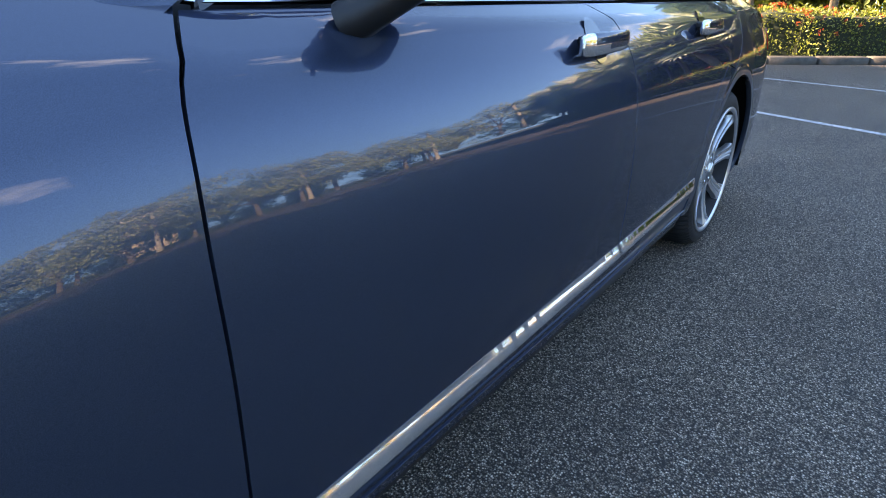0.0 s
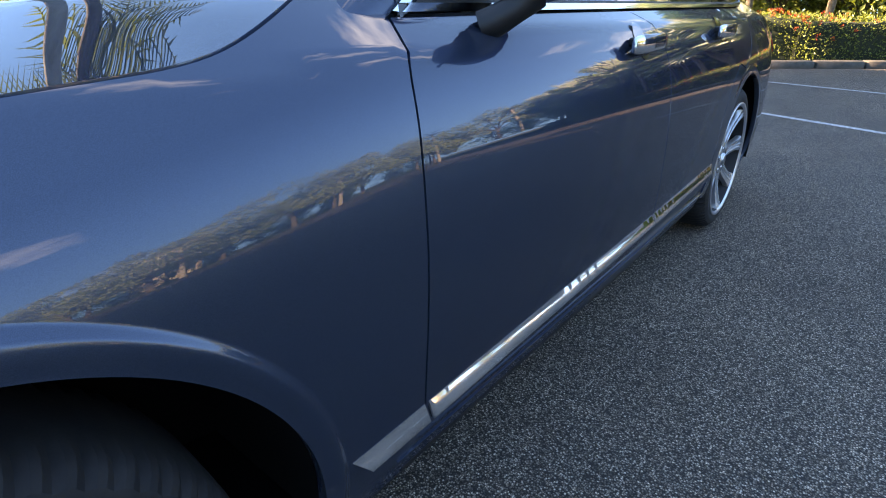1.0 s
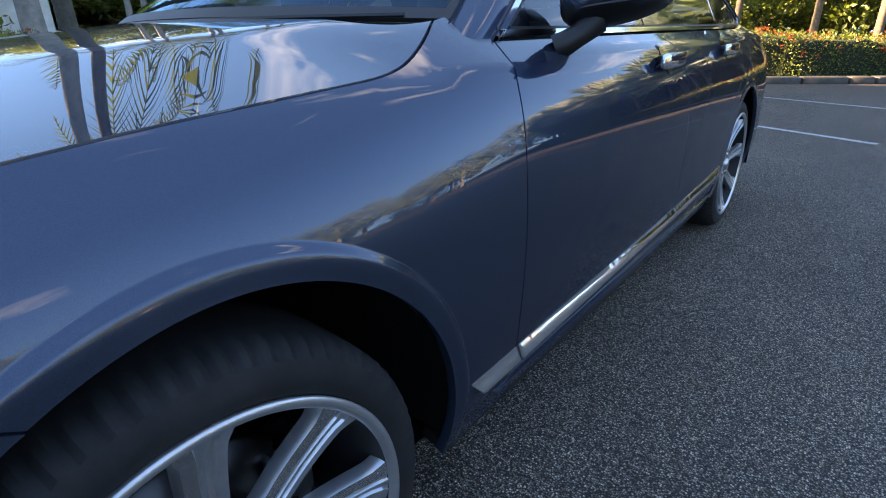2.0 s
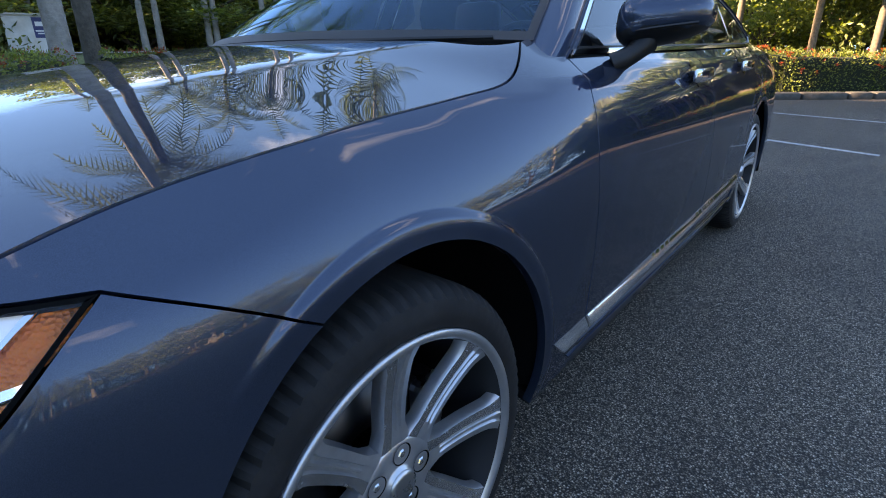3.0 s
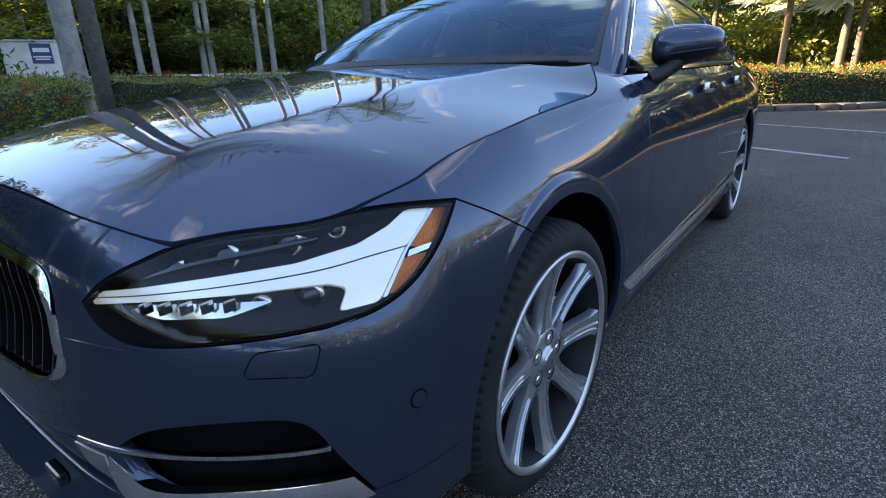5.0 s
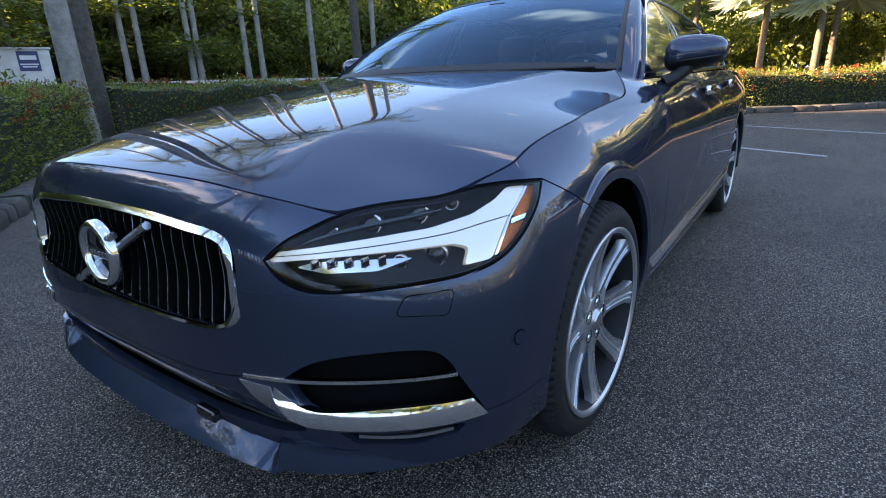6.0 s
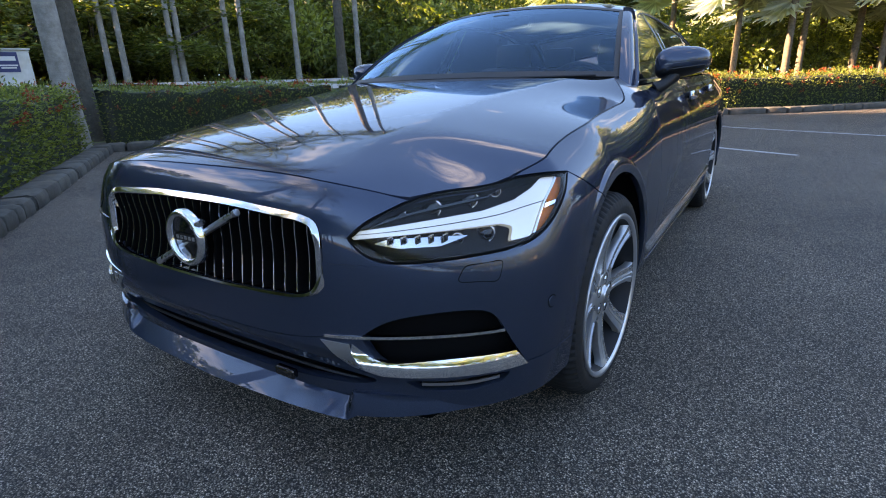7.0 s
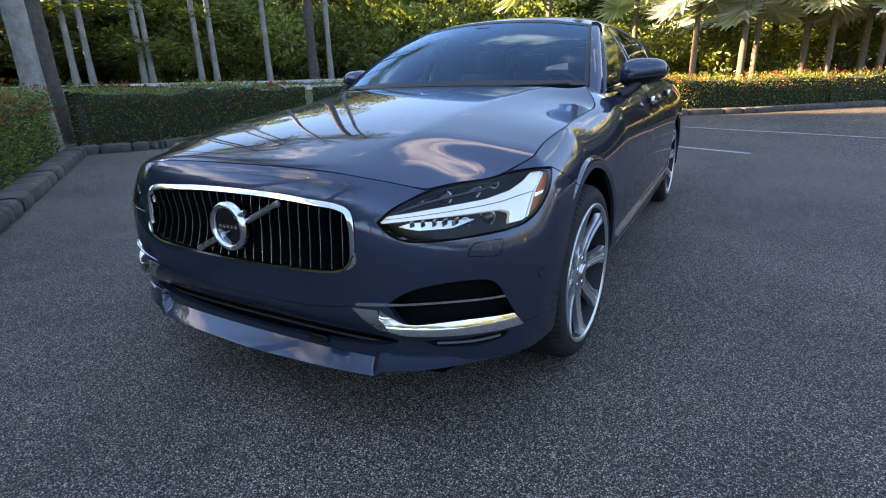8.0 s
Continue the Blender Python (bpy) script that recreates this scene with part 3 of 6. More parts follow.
R_DOOR = np.vstack([SEAM_DOORS[::-1][:-1], curve(yz((1.715, 1.004), (3.12, 1.022)), 0.03)[:-1], SEAM_REAR[:-1],
                    curve(np.vstack([SEAM_REAR[-1:], yz((2.75, 0.80), (2.62, 0.72), (2.53, 0.60), (2.50, 0.45), (2.51, 0.335))]), 0.02)[:-1],
                    curve(np.vstack([yz((2.51, 0.335)), SEAM_DOORS[-1:]]), 0.03)[:-1]])
rear_doors = both("rear_door", BODY, shrink(R_DOOR, GAP), M_PAINT, step=0.03, lip=0.02)
# rear quarters
U_TAIL = float(u_at_y(3.74))
quarter = np.vstack([
    arch_curve(WB, 195, -15, n=60)[:-1],
    curve(np.vstack([arch_curve(WB, -15, -15, n=1), [(U_TAIL, 0.24)], [(U_TAIL, 1.0)], yz((3.6, 1.07)), yz((3.4, 1.05)), SEAM_REAR[:1]]), 0.03)[:-1],
    SEAM_REAR[:-1],
    curve(np.vstack([SEAM_REAR[-1:], yz((2.75, 0.80), (2.62, 0.72), (2.53, 0.60), (2.50, 0.45), (2.51, 0.335), (2.50, 0.24))]), 0.02)[:-1]])
rear_rings = np.vstack([arch_curve(WB, -14, 195, r=AR + d, n=95) for d in (0.008, 0.018, 0.026, 0.031, 0.035, 0.039, 0.043, 0.047, 0.051, 0.056, 0.066)])
both("rear_wing", BODY, shrink(quarter, GAP), M_PAINT, step=0.03, lip=0.02, extra=rear_rings)
# sills under the doors, with a dark lower edge
both("sill", off(BODY, -0.004), shrink(curve(yz((0.625, 0.24), (0.673, 0.331), (2.51, 0.331), (2.50, 0.24)), 0.03, closed=True), 0.001), M_PAINT, step=0.04, lip=0.03)
both("sill_lip", off(BODY, 0.004), curve(yz((0.60, 0.2872), (2.50, 0.2912), (2.50, 0.2895), (0.60, 0.2855)), 0.03, closed=True), M_PAINT, step=0.03, lip=0.006)
both("sill_edge", off(BODY, -0.006), curve(yz((0.45, 0.242), (2.50, 0.242), (2.50, 0.218), (0.45, 0.218)), 0.03, closed=True), M_BLACK, step=0.03, lip=0.06)


# bonnet
NOSE3, EDGE3 = BODY(nose_seam[:, 0], nose_seam[:, 1]), BODY(hood_uz[:, 0], hood_uz[:, 1])
LAMP3 = BODY(lamp_top[i3:i5 + 1, 0], lamp_top[i3:i5 + 1, 1])
rim = np.vstack([NOSE3[::-1][:0:-1], LAMP3[1:], EDGE3[1:]])       # nose centre to rear corner, left side
order = np.argsort(rim[:, 1], kind="stable")
rim_y = rim[order]
k = np.r_[True, np.diff(rim_y[:, 1]) > 0.004]
rim_y = rim_y[k]
HOOD_X, HOOD_Z = (lambda y: np.interp(y, rim_y[:, 1], rim_y[:, 0])), (lambda y: np.interp(y, rim_y[:, 1], rim_y[:, 2]))
HOOD_C = Spline([(-0.84, 0.785), (-0.80, 0.813), (-0.763, 0.836), (-0.70, 0.862), (-0.6, 0.892), (-0.4, 0.932), (-0.1, 0.976), (0.2, 1.014), (0.45, 1.044), (0.65, 1.066)])
EDGE_X = Spline([(-0.9, 0.70), (-0.7, 0.78)] + [tuple(EDGE3[i][[1, 0]]) for i in range(0, len(EDGE3), 6) if EDGE3[i][1] < 0.36] + [(0.457, 0.842), (0.66, 0.838)])
EDGE_Z = Spline([(-0.9, 0.70), (-0.7, 0.762)] + [tuple(EDGE3[i][[1, 2]]) for i in range(0, len(EDGE3), 6) if EDGE3[i][1] < 0.36] + [(0.457, 0.955), (0.55, 0.981), (0.66, 1.013)])
RIDGE_X = Spline([(-0.9, 0.42), (-0.7, 0.44), (-0.45, 0.45), (-0.2, 0.462), (0.1, 0.487), (0.35, 0.535), (0.65, 0.62)])


def HOOD(x, y):
    """The bonnet's height over the plan: a flat crowned middle, a crisp ridge on each side, flanks falling to the seam."""
    x, y = np.abs(np.asarray(x, float)), np.asarray(y, float)
    xr, xe, ze = RIDGE_X(y), EDGE_X(y), EDGE_Z(y)

    def top(a):
        o = a - xr
        fade = smooth(-0.80, -0.45, y)
        return HOOD_C(y) - (0.017 - 0.003 * smooth(0.3, 0.55, y)) * (np.minimum(a, xr) / 0.5) ** 2 - 0.06 * fade * (o + np.sqrt(o * o + 0.005 ** 2)) / 2
    left = top(xe) - ze
    s = np.clip(x / xe, 0, 1.08)
    over = x - xr
    q = (over + np.sqrt(over * over + 0.014 ** 2)) / 2 / (xe - xr)
    back = smooth(-0.78, -0.42, y)
    drop = left * ((1 - back) * s ** 4.5 + back * np.clip(q, 0, 1.15) ** 1.04)
    return np.c_[x, y, top(x) - drop]


hood_rim = np.vstack([NOSE3[:-1], LAMP3[:-1], EDGE3])
# the bonnet meets the seam exactly: the seam's height is blended in over the last centimetres
RIM_T = hood_rim


def HOOD_FIT(x, y):
    p = HOOD(x, y)
    ax = p[:, 0].copy()
    p[:, 0] = x
    out = np.empty(len(ax))
    for i in range(0, len(ax), 500):
        d = (ax[i:i + 500, None] - RIM_T[None, :, 0]) ** 2 + (p[i:i + 500, 1, None] - RIM_T[None, :, 1]) ** 2
        wgt = np.exp(-(d - d.min(1)[:, None]) / (2 * 0.035 ** 2))
        dz = RIM_T[:, 2] - HOOD(RIM_T[:, 0], RIM_T[:, 1])[:, 2]
        near = np.sqrt(d.min(1))
        out[i:i + 500] = (wgt * dz).sum(1) / wgt.sum(1) * np.exp(-(near / 0.10) ** 2)
    p[:, 2] += out
    return p


cowl = curve([tuple(EDGE3[-1][:2]), (0.71, 0.612), (0.6, 0.535), (0.45, 0.49), (0.25, 0.463), (0, 0.455)], 0.025, soft=True)
half = np.vstack([hood_rim[:, :2], cowl[1:]])
hood_outline = np.vstack([half, half[::-1][1:-1] * (-1, 1)])
panel("bonnet", HOOD_FIT, shrink(hood_outline, GAP), M_PAINT, car, step=0.028, lip=0.02)

# front bumper skin: grille, lamp, fog and intake openings
GRILLE = [(0.0, 0.766), (0.2, 0.763), (0.36, 0.754), (0.435, 0.746), (0.466, 0.732), (0.480, 0.70), (0.484, 0.65), (0.480, 0.60), (0.463, 0.568), (0.425, 0.550), (0.34, 0.540), (0.18, 0.533), (0.0, 0.531)]
gh = curve(GRILLE, 0.012, soft=True)
grille_line = np.vstack([gh, (gh[::-1] * (-1, 1))[1:-1]])
FOG = spots((0.576, -0.82, 0.464), (0.637, -0.80, 0.505), (0.723, -0.76, 0.529), (0.80, -0.70, 0.535), (0.845, -0.655, 0.521), (0.869, -0.628, 0.472), (0.888, -0.597, 0.409), (0.899, -0.575, 0.371))
seam_low = np.vstack([[(0.0, 0.418)], [(0.2, 0.421)], [(0.4, 0.437)], spots((0.475, -0.84, 0.450), (0.576, -0.82, 0.464))])
seam_lo = curve(seam_low, 0.02, soft=True)
fog_top = curve(FOG, 0.012, soft=True)
ARCH_B = spots((0.958, -0.4, 0.377))[0]
ang_lo = 180 - math.degrees(math.asin((0.358 - AZ) / AR))
arch_bump = arch_curve(0.0, a_front, ang_lo, n=30)
bump_half = np.vstack([nose_seam[:-1], lamp_top[:i3 + 1][::-1][:-1], lamp_low[::-1][:-1], seam_wing[:-1], arch_bump[:-1],
                       curve(np.vstack([arch_bump[-1:], fog_top[-1:]]), 0.02)[:-1], fog_top[::-1][:-1], seam_lo[::-1]])
bump_line = np.vstack([bump_half, (bump_half[::-1] * (-1, 1))[1:-1]])
bumper = panel("front_bumper", BODY, shrink(bump_line, GAP * 0.7), M_PAINT, car, holes=[grille_line[::-1]], step=0.02, lip=0.02, extra=np.vstack([lip_rings, lip_rings * (-1, 1)]))
# lower fascia between the seam and the lip
INTAKE = curve([(0.0, 0.362), (0.25, 0.360), (0.42, 0.357), (0.52, 0.348), (0.588, 0.333), (0.56, 0.322), (0.46, 0.306), (0.25, 0.290), (0.0, 0.284)], 0.015, soft=True)
VENT = spots((0.66, -0.785, 0.346), (0.76, -0.73, 0.352), (0.878, -0.612, 0.358), (0.866, -0.63, 0.336), (0.813, -0.693, 0.322), (0.70, -0.765, 0.322))
FOG_IN = np.vstack([fog_top[:1], spots((0.60, -0.81, 0.43), (0.625, -0.80, 0.385), (0.72, -0.76, 0.368), (0.82, -0.68, 0.368)), fog_top[-1:]])
arch_low = arch_curve(0.0, ang_lo, 193, n=10)
low_half = np.vstack([seam_lo[:-1], curve(FOG_IN, 0.015, soft=True)[:-1], curve(np.vstack([fog_top[-1:], arch_bump[-1:]]), 0.02)[:-1], arch_low,
                      curve([tuple(arch_low[-1]), (0.9, 0.272), (0.6, 0.268), (0.0, 0.262)], 0.02)[1:]])


def FASCIA(u, z):
    p = BODY(u, z)
    k = (1 - smooth(0.45, 0.95, np.abs(u))) * (1 - smooth(0.33, 0.42, z)) * 0.035
    p[:, 1] += k
    return p


low_line = np.vstack([low_half, (low_half[::-1] * (-1, 1))[1:-1]])
intake_line = np.vstack([INTAKE, (INTAKE[::-1] * (-1, 1))[1:-1]])
vent = rounded(VENT, 0.012)
panel("lower_bumper", FASCIA, shrink(low_line, 0.0012), M_PAINT, car, holes=[intake_line, vent, vent * (-1, 1)], step=0.02, lip=0.025)
# plain dark sheet whose colour gives the intake its shade
panel("intake_backing", off(FASCIA, -0.055), curve([(-0.66, 0.385), (0.66, 0.385), (0.66, 0.26), (-0.66, 0.26)], 0.05, closed=True), M_DARK, car, step=0.05, lip=0)


# lip spoiler: a proud blade across the middle with a fin at each end, lower wings outside
def LIP(u, z):
    p = BODY(u, np.maximum(z, 0.2))
    a = np.abs(u)
    d = PLAN_AT(u + 1e-3) - PLAN_AT(u - 1e-3)
    n = np.c_[d[:, 1], -d[:, 0]]
    n /= np.linalg.norm(n, axis=1)[:, None]
    mid = 1 - smooth(0.50, 0.53, a)
    low = np.clip(1 - (z - 0.21) / 0.07, -0.3, 1.2)
    outw = mid * (-0.056 + 0.082 * low) + (1 - mid) * (-0.006 + 0.024 * low)
    p[:, :2] += n * outw[:, None]
    return p


lip_half = np.vstack([curve([(0.0, 0.268), (0.3, 0.274), (0.48, 0.284), (0.53, 0.296), (0.66, 0.304), (0.85, 0.308), (1.0, 0.298), (1.14, 0.285)], 0.02, soft=True)])
lip_low = np.vstack([curve([(1.14, 0.262), (0.95, 0.268), (0.80, 0.266), (0.66, 0.252), (0.545, 0.240)], 0.02, soft=True), curve([(0.515, 0.222), (0.3, 0.218), (0.0, 0.212)], 0.02, soft=True)])
hl = np.vstack([lip_half, lip_low])
panel("lip_spoiler", LIP, np.vstack([hl, (hl[::-1] * (-1, 1))[1:-1]]), M_PAINT, car, step=0.014, lip=0.03)
panel("under_tray", lambda u, v: np.c_[u, v, np.full(len(u), 0.225)], [(-0.86, 4.0), (0.86, 4.0), (0.86, -0.3), (0.7, -0.72), (0.4, -0.8), (-0.4, -0.8), (-0.7, -0.72), (-0.86, -0.3)], M_DARK, car, step=0.3, lip=0)

# grille: chrome frame, black back, curved bars, round emblem on a diagonal bar
grille = hang("grille", None, car, "chrome-framed grille with curved vertical bars")
inner = shrink(grille_line, 0.016)
inner[:, 1] -= 0.009 * smooth(0.66, 0.56, inner[:, 1])


def FRAME(u, z):
    """The frame's face: its top and bottom runs slope so that they look up at the sky."""
    top = np.interp(np.abs(u), gh[:len(gh) // 2, 0], gh[:len(gh) // 2, 1]) - 0.010
    low = np.interp(np.abs(u), gh[len(gh) // 2:, 0][::-1], gh[len(gh) // 2:, 1][::-1]) + 0.014
    up = smooth(0.67, 0.71, z)
    down = smooth(0.62, 0.585, z)
    d = 0.006 - 0.4 * np.clip(z - top, -0.012, 0.012) * up - 0.4 * np.clip(z - low, -0.016, 0.016) * down
    e = 2e-3
    n = np.cross(BODY(u + e, z) - BODY(u - e, z), BODY(u, z + e) - BODY(u, z - e))
    n /= np.maximum(np.linalg.norm(n, axis=1), 1e-9)[:, None]
    return BODY(u, z) + n * d[:, None]


panel("frame", FRAME, shrink(grille_line, 0.001), M_CHROME, grille, holes=[inner], step=0.008, lip=0.03, label="polished chrome frame")
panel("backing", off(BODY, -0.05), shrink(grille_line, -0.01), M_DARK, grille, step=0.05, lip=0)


def bar(x, z0, z1, name, mats, wid=0.0055, deep=0.05):
    """One blade of the grille, bowed in towards its middle, with a bright front edge."""
    V, F, n = [], [], 9
    for i in range(n):
        t = i / (n - 1)
        z = z0 + (z1 - z0) * t
        p = BODY(np.array([x]), np.array([z]))[0]
        bow = -0.012 * math.sin(math.pi * t) + 0.004 * (math.cos(2 * math.pi * t) - 1) * 0.5
        sx = 0.010 * math.sin(math.pi * t) * (1 if x > 0 else -1)
        f = p[1] - 0.002 - bow
        for dx, dy in ((-wid / 2, 0.006), (-0.0013, 0.0), (0.0013, 0.0), (wid / 2, 0.006), (wid / 2, deep), (-wid / 2, deep)):
            V.append((p[0] + dx - sx, f + dy, z))
    for i in range(n - 1):
        for k in range(6):
            F.append((i * 6 + k, i * 6 + (k + 1) % 6, (i + 1) * 6 + (k + 1) % 6, (i + 1) * 6 + k))
    F += [tuple(range(5, -1, -1)), tuple((n - 1) * 6 + k for k in range(6))]
    me = mesh_of(name, V, F, mats, smooth_on=False)
    for i, q in enumerate(me.polygons):
        if i < (n - 1) * 6 and i % 6 == 1:
            q.material_index = 1
    return hang(name, me, grille)


def grille_span(x):
    """Lowest and highest z of the grille's inside at x."""
    z = np.linspace(0.52, 0.78, 400)
    k = inside(inner, np.c_[np.full(400, x), z])
    return z[k].min() + 0.004, z[k].max() - 0.004


for i in range(23):
    x = -0.440 + 0.880 * i / 22
    z0, z1 = grille_span(x)
    bar(x, z0, z1, "bar", [M_DARK, M_TURNED])

bm = bmesh.new()
pa, pb = (-0.175, -0.852, 0.55), (0.212, -0.836, 0.738)
tube(bm, [pa, pb], 0.010, 8)
part("diagonal_bar", bm, M_SATIN, grille, "brushed silver diagonal bar", True)
EMB = pose(0.0, -0.848, 0.648, 90, 0, 0)
V, F = lathe([(0.060, 0.0), (0.060, 0.014), (0.066, 0.022), (0.074, 0.022), (0.081, 0.014), (0.082, 0.0)], 48, "z")
me = mesh_of("ring", [EMB @ Vector(v) for v in V], F, M_CHROME)
emblem = hang("emblem", me, grille, "round chrome emblem with a black centre")
V, F = lathe([(0.0, 0.006), (0.030, 0.006), (0.061, 0.004)], 48, "z")
hang("centre", mesh_of("centre", [EMB @ Vector(v) for v in V], F, M_GLOSS), emblem, "gloss black centre")
bm = bmesh.new()
box(bm, EMB @ Vector((0, 0, 0.008)), (0.118, 0.006, 0.024), None, 0.002)
part("band", bm, M_GLOSS, emblem, "black centre band")
bm = bmesh.new()
for i in range(5):
    box(bm, EMB @ Vector((-0.036 + 0.018 * i, 0, 0.012)), (0.010, 0.003, 0.010), None, 0.001)
part("band_marks", bm, M_SATIN, emblem, "silver bars on the band")
bm = bmesh.new()
tube(bm, [(0.048, -0.860, 0.685), (0.082, -0.852, 0.702)], [0.011, 0.009], 10)
part("arrow_root", bm, M_SATIN, emblem)


# headlamps: clear cover, dark well, lit T-shaped guide, amber corner, lens row
lamp_line = np.vstack([lamp_top[:-1], lamp_low[:-1]])
T_BAR = spots((0.556, -0.805, 0.699), (0.556, -0.80, 0.718), (0.63, -0.769, 0.730), (0.729, -0.693, 0.746), (0.80, -0.60, 0.754), (0.84, -0.51, 0.766), (0.86, -0.466, 0.786), (0.873, -0.435, 0.808), (0.899, -0.388, 0.810), (0.893, -0.43, 0.775), (0.888, -0.459, 0.751),
              (0.888, -0.49, 0.715), (0.888, -0.52, 0.683), (0.86, -0.578, 0.682), (0.857, -0.552, 0.712), (0.838, -0.575, 0.722), (0.76, -0.684, 0.721), (0.673, -0.752, 0.714))
t_bar = rounded(T_BAR, 0.010, 4)
T_LINE = spots((0.556, -0.80, 0.710), (0.70, -0.72, 0.728), (0.80, -0.62, 0.738), (0.84, -0.53, 0.744), (0.889, -0.45, 0.755))
t_line = curve(T_LINE, 0.02, soft=True)
AMB_UP = spots((0.903, -0.375, 0.810), (0.912, -0.338, 0.803), (0.919, -0.390, 0.765), (0.912, -0.43, 0.748), (0.891, -0.454, 0.756))
AMB_LO = spots((0.912, -0.424, 0.741), (0.914, -0.44, 0.718), (0.902, -0.486, 0.691), (0.889, -0.510, 0.690), (0.889, -0.467, 0.737))
AMB_CHROME = spots((0.900, -0.386, 0.811), (0.904, -0.376, 0.810), (0.893, -0.452, 0.752), (0.892, -0.506, 0.688), (0.889, -0.513, 0.687), (0.890, -0.457, 0.752))
AMB_BAND = spots((0.893, -0.452, 0.748), (0.914, -0.405, 0.755), (0.917, -0.412, 0.747), (0.895, -0.459, 0.738))
REFL_LO = spots((0.60, -0.80, 0.690), (0.64, -0.78, 0.704), (0.74, -0.715, 0.711), (0.80, -0.65, 0.711), (0.75, -0.71, 0.689), (0.66, -0.77, 0.682))
for sgn in (1, -1):
    def at_side(fn):
        return fn if sgn > 0 else flipped(fn)
    fl = sgn < 0
    lamp = hang("headlamp", None, car, "headlamp with lit white T-shaped light guide")
    panel("cover", at_side(off(BODY, 0.001)), shrink(lamp_line, 0.005), M_LENS, lamp, step=0.02, lip=0, flip=fl, label="clear plastic lamp cover").visible_shadow = False
    panel("well", at_side(off(BODY, -0.055)), shrink(lamp_line, -0.03), M_HOUSING, lamp, step=0.025, lip=0, flip=fl, label="black lamp housing")
    panel("bezel", at_side(off(BODY, 0.0)), shrink(lamp_line, 0.0012), M_DARK, lamp, holes=[shrink(lamp_line, 0.0055)], step=0.02, lip=0.05, flip=fl)
    guide = panel("light_guide", at_side(off(BODY, -0.012)), t_bar, M_LIGHT, lamp, step=0.012, lip=0.014, flip=fl, label="lit white light guide")
    ln = at_side(off(BODY, -0.0112))
    A, B = ln(t_line[:, 0], t_line[:, 1] - 0.0009), ln(t_line[:, 0], t_line[:, 1] + 0.0009)
    V = np.vstack([A, B])
    m = len(A)
    F = [(i, i + 1, m + i + 1, m + i) for i in range(m - 1)]
    hang("groove", mesh_of("groove", V, F, M_BLACK), guide)
    panel("turn_lens", at_side(off(BODY, -0.016)), rounded(AMB_UP, 0.006), M_AMBER, lamp, step=0.01, lip=0.01, flip=fl, label="amber side lens")
    panel("side_reflector", at_side(off(BODY, -0.016)), rounded(AMB_LO, 0.006), M_AMBER, lamp, step=0.01, lip=0.01, flip=fl, label="amber reflector")
    panel("chrome_fin", at_side(off(BODY, -0.008)), rounded(AMB_CHROME, 0.003), M_CHROME, lamp, step=0.01, lip=0.02, flip=fl, label="chrome fin")
    panel("chrome_band", at_side(off(BODY, -0.010)), rounded(AMB_BAND, 0.002), M_CHROME, lamp, step=0.01, lip=0.01, flip=fl, label="chrome band")
    panel("lower_reflector", at_side(off(BODY, -0.035)), rounded(REFL_LO, 0.01), M_REFLECTOR, lamp, step=0.01, lip=0.02, flip=fl, label="silver reflector bowl")
    for x, y, z, r in ((0.645, -0.735, 0.750, 0.016), (0.70, -0.685, 0.762, 0.024), (0.755, -0.61, 0.775, 0.024), (0.80, -0.545, 0.784, 0.014), (0.815, -0.625, 0.698, 0.022), (0.77, -0.68, 0.692, 0.014)):
        u0, z0 = at(x, y, z)
        c = BODY(np.array([u0]), np.array([z0]))[0] * np.array((sgn, 1, 1))
        tilt = look((0, 0, 0), (-0.45 * sgn, 0.9, 0))
        for nm, prof, mt in (("projector_lens", [(0.0, 0.012), (r * 0.55, 0.009), (r * 0.9, 0.0)], M_GLOSS), ("projector_ring", [(r * 0.88, 0.0), (r * 1.0, 0.004), (r * 1.14, -0.010), (r * 1.3, -0.03)], M_REFLECTOR)):
            V, F = lathe(prof, 24, "z")
            hang(nm, mesh_of(nm, [Vector(c) + Vector((-0.03 * sgn, 0.05, -0.010)) + tilt.to_3x3() @ Vector(v) for v in V], F, mt), lamp)
    EYEBROW = spots((0.60, -0.775, 0.735), (0.66, -0.735, 0.757), (0.74, -0.64, 0.778), (0.80, -0.55, 0.788))
    brow = curve(EYEBROW, 0.02, soft=True)
    panel("inner_bezel", at_side(off(BODY, -0.03)), np.vstack([brow + (0, 0.004), brow[::-1] - (0, 0.001)]), M_GLOSS, lamp, step=0.015, lip=0.02, flip=fl, label="gloss black inner bezel")
    for i in range(5):
        x = 0.645 + 0.026 * i
        u0, z0 = at(x, -0.80 + 0.7 * (x - 0.6), 0.696)
        c = BODY(np.array([u0]), np.array([z0]))[0] * np.array((sgn, 1, 1))
        bm = bmesh.new()
        box(bm, (c[0] - 0.012 * sgn, c[1] + 0.018, 0.695 + 0.001 * i), (0.005, 0.02, 0.018), None, 0.002)
        part("reflector_fin", bm, M_CHROME, lamp)

def BLADE(u, z):
    """The chrome blade leans back at its top, so that it mirrors what stands opposite."""
    p = BODY(u, z)
    k = np.clip((z - 0.374) / 0.045, -0.2, 1.2)
    d = PLAN_AT(u + 1e-3) - PLAN_AT(u - 1e-3)
    n = np.c_[d[:, 1], -d[:, 0]] / np.linalg.norm(d, axis=1)[:, None]
    p[:, :2] += n * (0.014 - 0.011 * k + 0.002 * np.sin(np.pi * np.clip(k, 0, 1)))[:, None]
    return p


